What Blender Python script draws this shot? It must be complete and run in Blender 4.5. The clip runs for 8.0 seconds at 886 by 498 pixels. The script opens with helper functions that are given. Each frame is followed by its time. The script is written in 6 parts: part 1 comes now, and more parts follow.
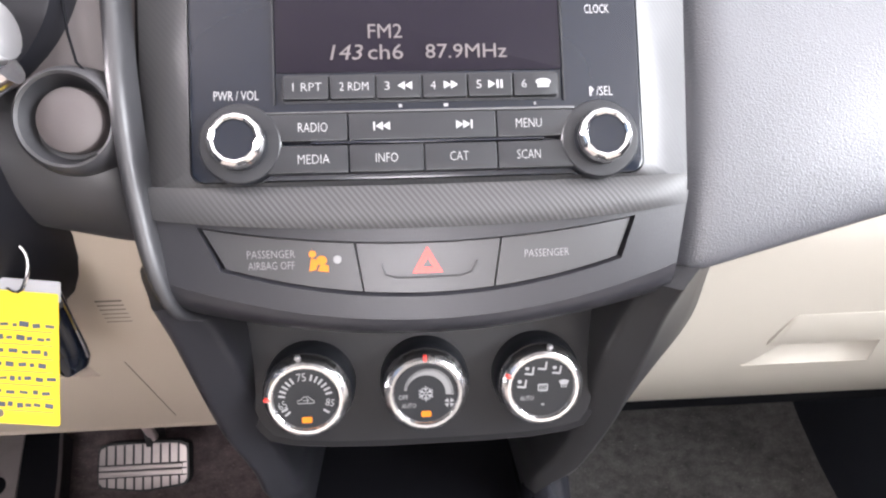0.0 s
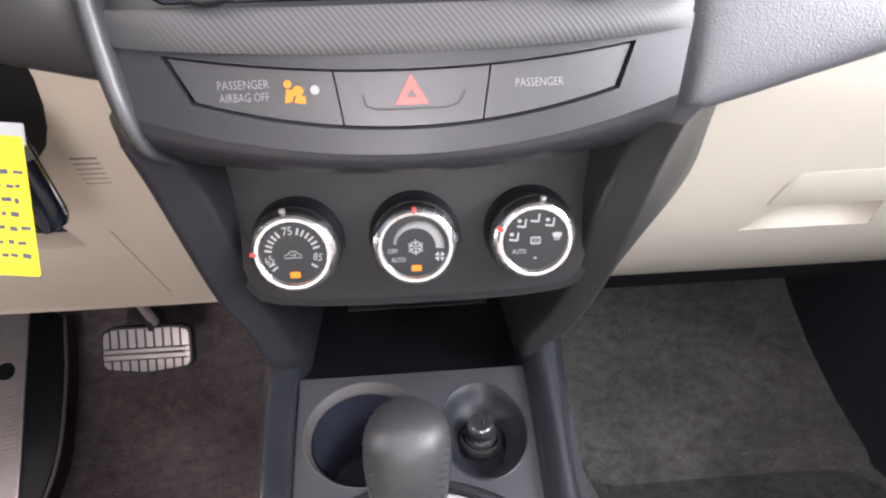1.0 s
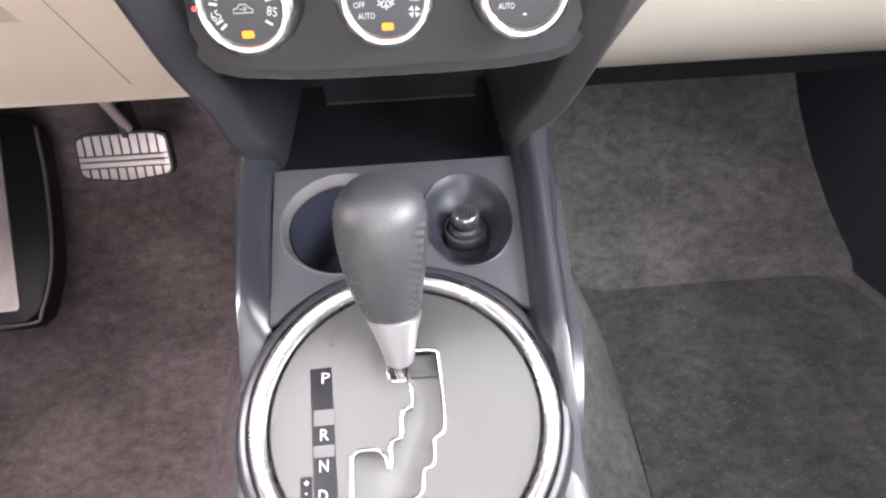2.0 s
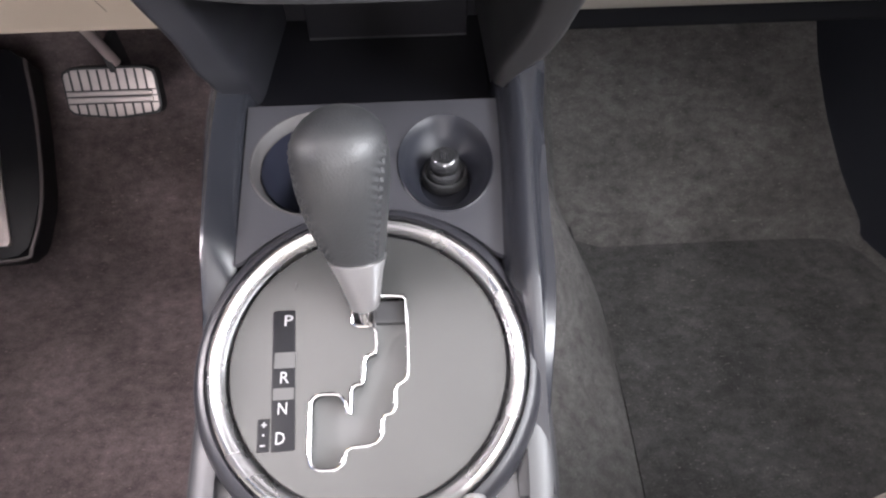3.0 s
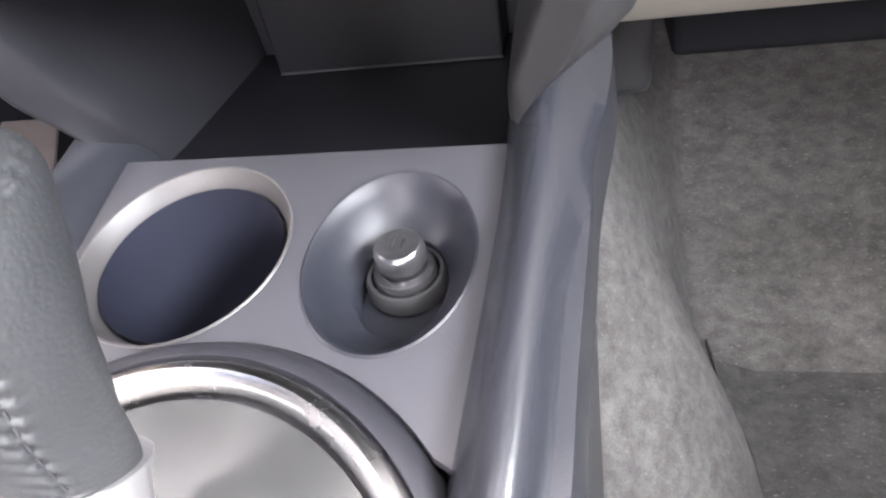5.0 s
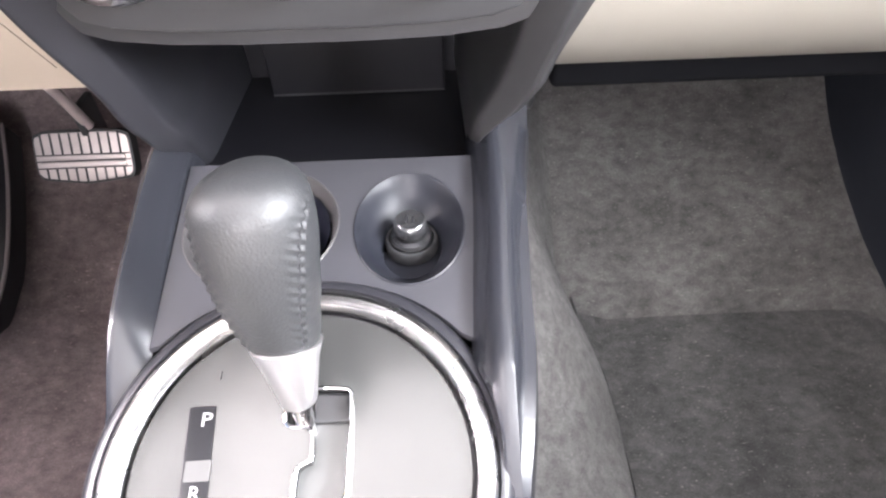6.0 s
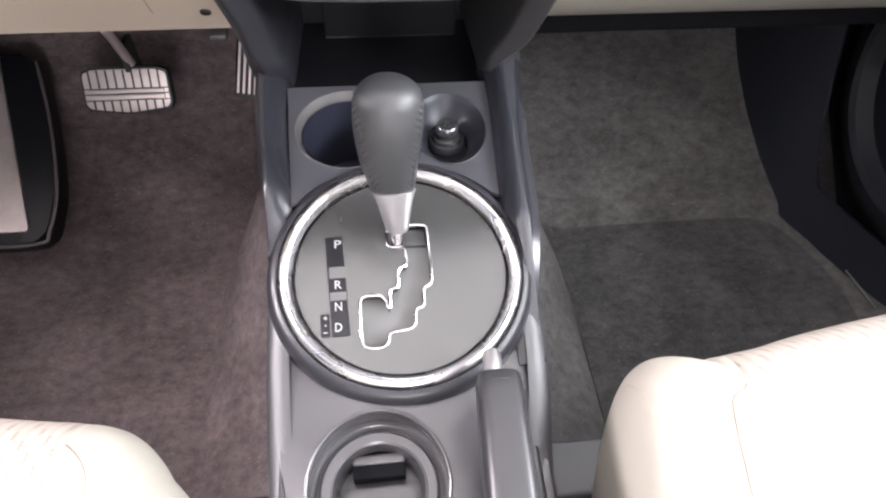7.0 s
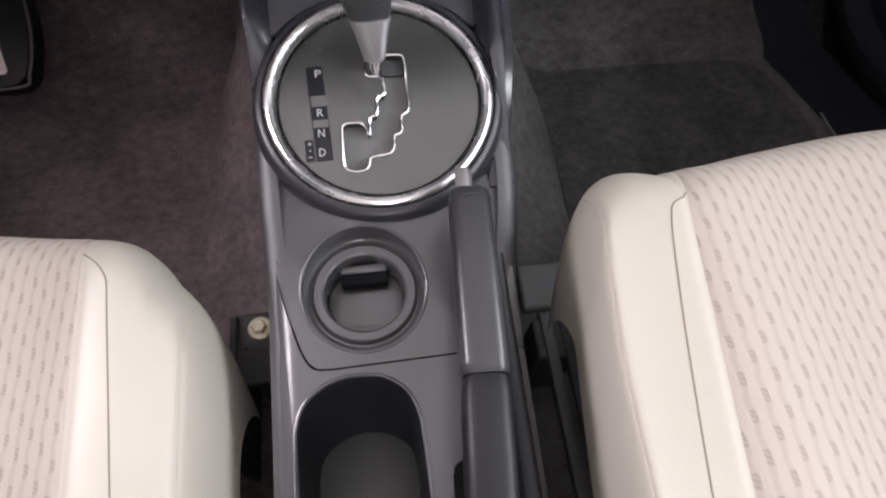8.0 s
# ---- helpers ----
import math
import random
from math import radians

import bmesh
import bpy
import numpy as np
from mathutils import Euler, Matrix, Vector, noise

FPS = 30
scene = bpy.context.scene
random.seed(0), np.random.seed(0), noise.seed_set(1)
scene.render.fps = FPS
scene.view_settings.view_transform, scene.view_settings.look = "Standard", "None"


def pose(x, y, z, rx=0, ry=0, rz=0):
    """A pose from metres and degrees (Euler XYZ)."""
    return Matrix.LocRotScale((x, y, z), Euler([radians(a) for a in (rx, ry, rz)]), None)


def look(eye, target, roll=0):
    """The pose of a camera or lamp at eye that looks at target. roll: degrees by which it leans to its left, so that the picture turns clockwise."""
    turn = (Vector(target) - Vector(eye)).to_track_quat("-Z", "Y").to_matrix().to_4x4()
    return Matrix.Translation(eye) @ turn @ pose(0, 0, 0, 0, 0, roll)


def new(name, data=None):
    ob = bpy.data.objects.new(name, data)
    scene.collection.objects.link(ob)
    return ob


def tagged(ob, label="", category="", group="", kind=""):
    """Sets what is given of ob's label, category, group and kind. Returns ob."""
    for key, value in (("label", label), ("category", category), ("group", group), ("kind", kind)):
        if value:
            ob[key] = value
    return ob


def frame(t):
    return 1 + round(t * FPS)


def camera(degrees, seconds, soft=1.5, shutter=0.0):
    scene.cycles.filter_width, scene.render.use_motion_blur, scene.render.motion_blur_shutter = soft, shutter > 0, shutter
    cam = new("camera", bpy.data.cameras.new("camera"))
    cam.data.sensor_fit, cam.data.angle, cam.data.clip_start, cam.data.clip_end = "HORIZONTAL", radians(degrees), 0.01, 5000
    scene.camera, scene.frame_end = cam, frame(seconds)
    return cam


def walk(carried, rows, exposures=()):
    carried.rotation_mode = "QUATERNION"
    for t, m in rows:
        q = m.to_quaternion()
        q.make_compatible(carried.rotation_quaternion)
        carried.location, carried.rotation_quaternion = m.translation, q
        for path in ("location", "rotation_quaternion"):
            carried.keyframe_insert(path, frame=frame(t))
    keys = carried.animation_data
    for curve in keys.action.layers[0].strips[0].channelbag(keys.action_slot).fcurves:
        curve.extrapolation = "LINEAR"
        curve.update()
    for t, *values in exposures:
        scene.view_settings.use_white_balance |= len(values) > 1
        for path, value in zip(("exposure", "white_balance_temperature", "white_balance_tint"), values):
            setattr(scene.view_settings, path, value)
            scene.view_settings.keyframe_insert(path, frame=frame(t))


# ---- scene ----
cam = camera(72.0, 8.0, soft=2.2)
PATH = [
    (0, (-0.009, -0.019, 0.628), (0.118, 1.828, -0.128), -0.5),
    (0.5, (-0.008, -0.029, 0.614), (0.099, 1.757, -0.281), -1.1),
    (1, (-0.004, -0.021, 0.595), (0.11, 1.693, -0.43), -1.2),
    (1.5, (-0.002, -0.003, 0.566), (0.103, 1.579, -0.654), -1.4),
    (2, (0.006, -0.016, 0.554), (0.091, 1.352, -0.903), -1.6),
    (2.2, (0.006, -0.022, 0.553), (0.089, 1.248, -0.990), -1.3),
    (3.3, (0.064, 0.004, 0.518), (0.064, 1.262, -1.037), -1.8),
    (3.5, (0.091, 0.036, 0.490), (0.042, 1.353, -1.014), -3.3),
    (3.8, (0.085, 0.076, 0.458), (-0.063, 1.466, -0.972), -4.7),
    (4, (0.088, 0.095, 0.441), (-0.261, 1.496, -0.943), -10.3),
    (4.5, (0.108, 0.122, 0.416), (-0.329, 1.542, -0.922), -13.4),
    (4.7, (0.105, 0.130, 0.413), (-0.348, 1.548, -0.922), -12.6),
    (5.8, (0.079, 0.065, 0.468), (-0.080, 1.487, -0.930), -6.6),
    (6, (0.055, 0.027, 0.500), (0.067, 1.448, -0.908), -2.0),
    (6.5, (0.002, -0.059, 0.56), (0.161, 1.336, -0.864), 1.5),
    (7, (-0.018, -0.117, 0.583), (0.177, 1.176, -0.931), 2.9),
    (7.5, (-0.029, -0.132, 0.58), (0.191, 0.845, -1.151), 6.2),
    (8, (-0.013, -0.156, 0.598), (0.177, 0.753, -1.174), 5.2),
]
EXPOSURES = [(0, 0.12), (1.0, 0.16), (1.5, 0.56), (2.0, 0.84), (2.2, 0.76), (3.3, 0.16), (3.5, 0.56), (4.0, 1.26), (4.5, 1.42), (5.8, 1.36), (6.0, 1.26), (6.5, 0.78), (7.0, 0.32), (7.5, -0.74), (8.0, -1.00)]
walk(cam, [(t, look(eye, target, roll)) for t, eye, target, roll in PATH], EXPOSURES)

# ---- world and light ----
world = bpy.data.worlds.new("sky")
scene.world = world
world.use_nodes = True
sky = world.node_tree.nodes.new("ShaderNodeTexSky")
sky.sky_type, sky.sun_disc = "NISHITA", False
sky.sun_elevation, sky.sun_rotation = radians(50), radians(200)
world.node_tree.nodes["Background"].inputs["Strength"].default_value = 0.12
world.node_tree.links.new(sky.outputs["Color"], world.node_tree.nodes["Background"].inputs["Color"])

sun = new("sun", bpy.data.lights.new("sun", "SUN"))
sun.data.energy, sun.data.angle, sun.data.color = 1.0, radians(20), (1.0, 0.96, 0.9)
sun.matrix_world = look((1.0, -2.6, 3.4), (0, 0, 0))


def window_light(name, eye, target, width, height, energy, color):
    """Daylight that enters through one of the car's glazed openings."""
    lamp = new(name, bpy.data.lights.new(name, "AREA"))
    lamp.data.shape, lamp.data.size, lamp.data.size_y = "RECTANGLE", width, height
    lamp.data.energy, lamp.data.color = energy, color
    lamp.matrix_world = look(eye, target)
    return lamp


window_light("daylight_right", (0.86, -0.15, 0.85), (0.0, -0.10, 0.80), 0.95, 0.36, 50.0, (0.935, 0.950, 1.0))
window_light("daylight_left", (-0.86, 0.30, 0.84), (0.0, 0.28, 0.68), 0.56, 0.34, 74.0, (1.0, 0.915, 0.965))
window_light("daylight_front", (0.0, 0.95, 1.04), (0.0, -0.2, 0.55), 1.20, 0.45, 108.0, (0.955, 0.950, 1.0))
window_light("daylight_rear", (0.0, -1.80, 0.85), (0.0, 0.2, 0.75), 1.05, 0.34, 58.0, (0.98, 0.938, 1.0))


# ---- materials ----
def material(name, base, rough=0.5, metal=0.0, grain=0.0, grain_scale=900.0, blotch=0.12, blotch_scale=14.0, spec=0.65, wear=0.12, coat=0.0):
    """A procedural surface: base colour varied at two scales, uneven gloss and fine relief."""
    m = bpy.data.materials.new(name)
    m.use_nodes = True
    t = m.node_tree
    b = t.nodes["Principled BSDF"]
    coord = t.nodes.new("ShaderNodeTexCoord")
    big = t.nodes.new("ShaderNodeTexNoise")
    big.inputs["Scale"].default_value, big.inputs["Detail"].default_value = blotch_scale, 5.0
    small = t.nodes.new("ShaderNodeTexNoise")
    small.inputs["Scale"].default_value, small.inputs["Detail"].default_value = grain_scale, 3.0
    for n in (big, small):
        t.links.new(coord.outputs["Object"], n.inputs["Vector"])
    ramp = t.nodes.new("ShaderNodeMapRange")
    ramp.inputs["To Min"].default_value, ramp.inputs["To Max"].default_value = 1 - blotch, 1 + blotch
    t.links.new(big.outputs["Fac"], ramp.inputs["Value"])
    mix = t.nodes.new("ShaderNodeMix")
    mix.data_type, mix.blend_type = "RGBA", "MULTIPLY"
    mix.inputs["Factor"].default_value = 1.0
    mix.inputs["A"].default_value = (*base, 1)
    t.links.new(ramp.outputs["Result"], mix.inputs["B"])
    t.links.new(mix.outputs["Result"], b.inputs["Base Color"])
    gloss = t.nodes.new("ShaderNodeMapRange")
    gloss.inputs["To Min"].default_value, gloss.inputs["To Max"].default_value = max(0.02, rough * (1 - wear)), min(1.0, rough * (1 + wear))
    t.links.new(big.outputs["Fac"], gloss.inputs["Value"])
    t.links.new(gloss.outputs["Result"], b.inputs["Roughness"])
    b.inputs["Metallic"].default_value = metal
    b.inputs["Specular IOR Level"].default_value = spec
    b.inputs["Coat Weight"].default_value = coat
    if grain:
        bump = t.nodes.new("ShaderNodeBump")
        bump.inputs["Strength"].default_value, bump.inputs["Distance"].default_value = grain * 0.5, 0.0003
        t.links.new(small.outputs["Fac"], bump.inputs["Height"])
        t.links.new(bump.outputs["Normal"], b.inputs["Normal"])
    return m


def nodes_of(m):
    return m.node_tree, m.node_tree.nodes["Principled BSDF"]


def leather_grain(m, scale, strength, distance):
    """Cell-like grain for moulded pads and leather."""
    t, b = nodes_of(m)
    coord = t.nodes.new("ShaderNodeTexCoord")
    cells = t.nodes.new("ShaderNodeTexVoronoi")
    cells.feature = "SMOOTH_F1"
    cells.inputs["Scale"].default_value = scale
    warp = t.nodes.new("ShaderNodeTexNoise")
    warp.inputs["Scale"].default_value = scale * 0.4
    add = t.nodes.new("ShaderNodeVectorMath")
    add.operation = "MULTIPLY_ADD"
    add.inputs[1].default_value = (0.0011, 0.0011, 0.0011)
    t.links.new(coord.outputs["Object"], warp.inputs["Vector"])
    t.links.new(warp.outputs["Color"], add.inputs[0])
    t.links.new(coord.outputs["Object"], add.inputs[2])
    t.links.new(add.outputs["Vector"], cells.inputs["Vector"])
    bump = t.nodes.new("ShaderNodeBump")
    bump.inputs["Strength"].default_value, bump.inputs["Distance"].default_value = strength, distance
    t.links.new(cells.outputs["Distance"], bump.inputs["Height"])
    t.links.new(bump.outputs["Normal"], b.inputs["Normal"])
    return m


def glowing(name, color, strength):
    m = bpy.data.materials.new(name)
    m.use_nodes = True
    t, b = nodes_of(m)
    b.inputs["Base Color"].default_value = (*(0.25 * c for c in color), 1)
    b.inputs["Emission Color"].default_value = (*color, 1)
    b.inputs["Emission Strength"].default_value = strength
    return m


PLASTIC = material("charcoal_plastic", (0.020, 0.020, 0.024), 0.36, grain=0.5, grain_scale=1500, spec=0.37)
# slight blue in this colour paints the sky reflected in the rails
RAIL_PLASTIC = material("polished_rail_plastic", (0.020, 0.021, 0.026), 0.23, grain=0.4, grain_scale=1500, spec=0.52)
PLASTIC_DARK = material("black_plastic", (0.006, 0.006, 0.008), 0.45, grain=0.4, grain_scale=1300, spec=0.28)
PLASTIC_SOFT = material("console_plastic", (0.047, 0.046, 0.050), 0.25, grain=0.35, grain_scale=1700, blotch=0.10)
PLATE = material("console_plate_plastic", (0.041, 0.041, 0.047), 0.33, grain=0.35, grain_scale=1700)
SATIN = material("satin_grey_panel", (0.085, 0.087, 0.086), 0.22, metal=0.65, grain=0.10, grain_scale=2500, blotch=0.03, wear=0.02)
GATE_FLOOR = material("grey_gate_cover", (0.075, 0.076, 0.076), 0.42, grain=0.2, grain_scale=1800, blotch=0.08)
PAD = leather_grain(material("grained_dash_pad", (0.064, 0.066, 0.076), 0.40, blotch=0.08), 1250, 0.42, 0.0005)
GREY = material("light_grey_trim", (0.070, 0.070, 0.074), 0.5, metal=0.1, grain=0.1)
STRIP = material("grey_edge_plastic", (0.024, 0.024, 0.027), 0.47, grain=0.3, grain_scale=1500)
RIM = material("worn_rim_plastic", (0.046, 0.043, 0.044), 0.46, grain=0.3, grain_scale=1500, blotch=0.15)
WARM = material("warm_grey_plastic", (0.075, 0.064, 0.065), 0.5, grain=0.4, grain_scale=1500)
GLOSS = material("gloss_black", (0.006, 0.008, 0.014), 0.14, blotch=0.05, spec=0.32)
BUTTON = material("button_black", (0.011, 0.012, 0.015), 0.36, grain=0.1, blotch=0.06, spec=0.4)
DIAL_CHROME = material("brushed_bright_chrome", (0.78, 0.77, 0.78), 0.26, metal=1.0, blotch=0.10, blotch_scale=120, wear=0.15)
CLIMATE = material("climate_panel_plastic", (0.017, 0.017, 0.019), 0.52, grain=0.3, grain_scale=1600, blotch=0.06, spec=0.3)
SWITCH = material("switch_grey", (0.023, 0.023, 0.026), 0.38, grain=0.3, grain_scale=1600, blotch=0.06)
BIN_MAT = material("grey_bin_mat", (0.021, 0.022, 0.022), 0.55, grain=0.4, grain_scale=900)
FOB_HIGHLIGHT = material("fob_highlight_plastic", (0.10, 0.10, 0.105), 0.25, blotch=0.1, blotch_scale=60)
RUBBER = material("matt_rubber", (0.02, 0.02, 0.022), 0.6, grain=0.3)
CHROME = material("chrome", (0.72, 0.71, 0.72), 0.14, metal=1.0, blotch=0.03, wear=0.35)
RING_CHROME = material("satin_ring_chrome", (0.60, 0.59, 0.60), 0.27, metal=1.0, blotch=0.05, blotch_scale=40, wear=0.3)
SATIN_CHROME = material("satin_silver", (0.50, 0.49, 0.50), 0.32, metal=0.85, blotch=0.05)
STEEL = material("pedal_steel", (0.66, 0.58, 0.57), 0.38, metal=0.75, grain=0.2, blotch=0.12, blotch_scale=60)
PEDAL_STEEL = material("worn_pedal_steel", (0.56, 0.50, 0.49), 0.42, metal=0.7, grain=0.2, blotch=0.15, blotch_scale=60)
ZINC = material("zinc_bolt", (0.62, 0.58, 0.45), 0.4, metal=0.9, blotch=0.2, blotch_scale=200)
# near-black that paints shade under and between parts, and one dark seam
SHADE_SEAM_BLACK = material("black_shade_and_seam", (0.005, 0.0052, 0.0065), 0.95, spec=0.1, grain=0.5, grain_scale=600)
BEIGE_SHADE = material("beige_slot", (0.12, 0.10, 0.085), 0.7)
SEAM_LEATHER = material("seam_leather", (0.022, 0.022, 0.025), 0.6, blotch=0.12, blotch_scale=40)
WELL = material("socket_plastic", (0.013, 0.014, 0.019), 0.42, grain=0.3, grain_scale=1500, blotch=0.03, wear=0.02, spec=0.30)
DOOR_POD = material("door_pod_plastic", (0.013, 0.014, 0.020), 0.5, grain=0.4, grain_scale=900)
# dark navy, with the shade inside the cup put into its colour
CUP = material("shaded_cup_plastic", (0.012, 0.013, 0.021), 0.40, grain=0.3, grain_scale=1500, blotch=0.06, spec=0.40)
NAVY = material("footwell_side_plastic", (0.009, 0.011, 0.019), 0.6, grain=0.4, grain_scale=900)
LEATHER = leather_grain(material("black_leather", (0.019, 0.020, 0.022), 0.52, blotch=0.12, blotch_scale=40), 850, 0.25, 0.0005)
BEIGE = material("beige_plastic", (0.53, 0.455, 0.375), 0.5, grain=0.35, grain_scale=1400, blotch=0.05)
BEIGE_LIGHT = material("ivory_plastic", (0.40, 0.377, 0.332), 0.46, grain=0.3, grain_scale=1400, blotch=0.05)
VINYL = leather_grain(material("cream_vinyl", (0.335, 0.315, 0.272), 0.5, blotch=0.06, blotch_scale=9), 700, 0.12, 0.0005)
VINYL_SHADE = leather_grain(material("cream_vinyl_panel", (0.335, 0.310, 0.262), 0.52, blotch=0.06, blotch_scale=9), 700, 0.12, 0.0005)
THREAD = material("stitching", (0.16, 0.135, 0.105), 0.8, blotch=0.2, blotch_scale=400)
# paler charcoal plastic, with the light on the right-hand parts put into it
LIT_PLASTIC = material("lit_stack_plastic", (0.028, 0.0275, 0.029), 0.35, grain=0.4, grain_scale=1500, spec=0.45)
GRIP = material("brake_grip_plastic", (0.024, 0.024, 0.026), 0.30, grain=0.35, grain_scale=1700, spec=0.45)
WHITE = material("white_print", (0.27, 0.27, 0.28), 0.5, blotch=0.04)
DIM_PRINT = material("grey_print", (0.20, 0.20, 0.205), 0.5, blotch=0.04)
RED = material("red_print", (0.75, 0.05, 0.04), 0.45, blotch=0.05)
YELLOW = material("yellow_card", (0.74, 0.52, 0.012), 0.6, grain=0.1, blotch=0.04)
CLEAR = material("clear_sleeve", (0.34, 0.34, 0.36), 0.12, blotch=0.1)
INK = material("ink", (0.05, 0.06, 0.09), 0.7)
AMBER = glowing("amber_lamp", (0.95, 0.27, 0.0), 0.95)
DISPLAY_TEXT = glowing("display_segments", (0.36, 0.31, 0.32), 0.05)
HEADLINER = material("headliner_cloth", (0.74, 0.72, 0.70), 0.9, grain=0.6, grain_scale=700)
ASPHALT = material("asphalt", (0.14, 0.14, 0.14), 0.9, grain=0.5, grain_scale=200)


def maths(t, operation, a, b=None):
    """A Math node on two sockets or numbers."""
    n = t.nodes.new("ShaderNodeMath")
    n.operation = operation
    for slot, value in enumerate((a, b)):
        if value is None:
            continue
        if isinstance(value, (int, float)):
            n.inputs[slot].default_value = value
        else:
            t.links.new(value, n.inputs[slot])
    return n.outputs["Value"]


def carbon(name, base, light, relief=0.2, fade=1.0):
    """A woven twill print in diagonal bands."""
    m = material(name, base, 0.46, metal=0.05, blotch=0.05, spec=0.38)
    t, b = nodes_of(m)
    coord = t.nodes.new("ShaderNodeTexCoord")
    turn = t.nodes.new("ShaderNodeMapping")
    turn.inputs["Rotation"].default_value = (0, 0, radians(-38))
    flat = t.nodes.new("ShaderNodeMapping")
    flat.inputs["Rotation"].default_value = (radians(-65), 0, 0)
    wave = t.nodes.new("ShaderNodeTexWave")
    wave.inputs["Scale"].default_value, wave.inputs["Distortion"].default_value = 150.0, 0.3
    wave.inputs["Detail Scale"].default_value = 3.0
    t.links.new(coord.outputs["Object"], flat.inputs["Vector"])
    t.links.new(flat.outputs["Vector"], turn.inputs["Vector"])
    t.links.new(turn.outputs["Vector"], wave.inputs["Vector"])
    mix = t.nodes.new("ShaderNodeMix")
    mix.data_type = "RGBA"
    mix.inputs["A"].default_value, mix.inputs["B"].default_value = (*base, 1), (*light, 1)
    across = t.nodes.new("ShaderNodeSeparateXYZ")
    t.links.new(coord.outputs["Object"], across.inputs["Vector"])
    ends = t.nodes.new("ShaderNodeMapRange")
    ends.interpolation_type = "SMOOTHSTEP"
    ends.inputs["From Min"].default_value, ends.inputs["From Max"].default_value = 0.070, 0.108
    ends.inputs["To Min"].default_value, ends.inputs["To Max"].default_value = 1.0, fade
    t.links.new(maths(t, "ABSOLUTE", across.outputs["X"]), ends.inputs["Value"])
    weave = maths(t, "MULTIPLY", wave.outputs["Fac"], ends.outputs["Result"])
    t.links.new(weave, mix.inputs["Factor"])
    t.links.new(mix.outputs["Result"], b.inputs["Base Color"])
    bump = t.nodes.new("ShaderNodeBump")
    bump.inputs["Strength"].default_value, bump.inputs["Distance"].default_value = relief, 0.0004
    t.links.new(weave, bump.inputs["Height"])
    t.links.new(bump.outputs["Normal"], b.inputs["Normal"])
    return m


CARBON = carbon("carbon_print_trim", (0.036, 0.036, 0.038), (0.062, 0.062, 0.065), 0.24, 0.12)
CARBON_FAINT = carbon("faint_carbon_print", (0.055, 0.055, 0.058), (0.063, 0.063, 0.066), 0.05)


def carpet(name, base, light, driver_light=0.0):
    # the driver's side is painted lighter and browner, in place of stronger light there
    m = material(name, base, 0.95, spec=0.15)
    t, b = nodes_of(m)
    coord = t.nodes.new("ShaderNodeTexCoord")
    fibre = t.nodes.new("ShaderNodeTexNoise")
    fibre.inputs["Scale"].default_value, fibre.inputs["Detail"].default_value = 650.0, 6.0
    fibre.inputs["Roughness"].default_value = 0.75
    brushed = t.nodes.new("ShaderNodeMapping")
    brushed.inputs["Scale"].default_value = (0.70, 1.0, 1.0)
    t.links.new(coord.outputs["Object"], brushed.inputs["Vector"])
    patch = t.nodes.new("ShaderNodeTexNoise")
    patch.inputs["Scale"].default_value, patch.inputs["Detail"].default_value = 80.0, 7.0
    patch.inputs["Roughness"].default_value = 0.65
    for n in (fibre, patch):
        t.links.new(brushed.outputs["Vector"], n.inputs["Vector"])
    both = t.nodes.new("ShaderNodeMath")
    both.operation = "MULTIPLY"
    t.links.new(fibre.outputs["Fac"], both.inputs[0])
    t.links.new(patch.outputs["Fac"], both.inputs[1])
    ramp = t.nodes.new("ShaderNodeValToRGB")
    ramp.color_ramp.elements[0].position, ramp.color_ramp.elements[1].position = 0.08, 0.52
    ramp.color_ramp.elements[0].color, ramp.color_ramp.elements[1].color = (*base, 1), (*light, 1)
    t.links.new(both.outputs["Value"], ramp.inputs["Fac"])
    # pale lint specks, combed sideways so they also paint glints on the pile
    lint_glint = t.nodes.new("ShaderNodeTexNoise")
    lint_glint.inputs["Scale"].default_value, lint_glint.inputs["Detail"].default_value = 430.0, 2.0
    worn = t.nodes.new("ShaderNodeTexNoise")
    worn.inputs["Scale"].default_value, worn.inputs["Detail"].default_value = 9.0, 4.0
    combed = t.nodes.new("ShaderNodeMapping")
    combed.inputs["Scale"].default_value = (0.42, 1.0, 1.0)
    t.links.new(coord.outputs["Object"], combed.inputs["Vector"])
    t.links.new(combed.outputs["Vector"], lint_glint.inputs["Vector"])
    t.links.new(coord.outputs["Object"], worn.inputs["Vector"])
    dots = t.nodes.new("ShaderNodeMapRange")
    dots.inputs["From Min"].default_value, dots.inputs["From Max"].default_value, dots.inputs["To Max"].default_value = 0.645, 0.76, 0.50
    t.links.new(lint_glint.outputs["Fac"], dots.inputs["Value"])
    tone = t.nodes.new("ShaderNodeMapRange")
    tone.inputs["From Min"].default_value, tone.inputs["From Max"].default_value = 0.3, 0.7
    tone.inputs["To Min"].default_value, tone.inputs["To Max"].default_value = 0.70, 1.32
    t.links.new(worn.outputs["Fac"], tone.inputs["Value"])
    toned = t.nodes.new("ShaderNodeMix")
    toned.data_type, toned.blend_type = "RGBA", "MULTIPLY"
    toned.inputs["Factor"].default_value = 1.0
    t.links.new(ramp.outputs["Color"], toned.inputs["A"])
    t.links.new(tone.outputs["Result"], toned.inputs["B"])
    speckled = t.nodes.new("ShaderNodeMix")
    speckled.data_type = "RGBA"
    speckled.inputs["B"].default_value = (0.36, 0.34, 0.32, 1)
    t.links.new(dots.outputs["Result"], speckled.inputs["Factor"])
    t.links.new(toned.outputs["Result"], speckled.inputs["A"])
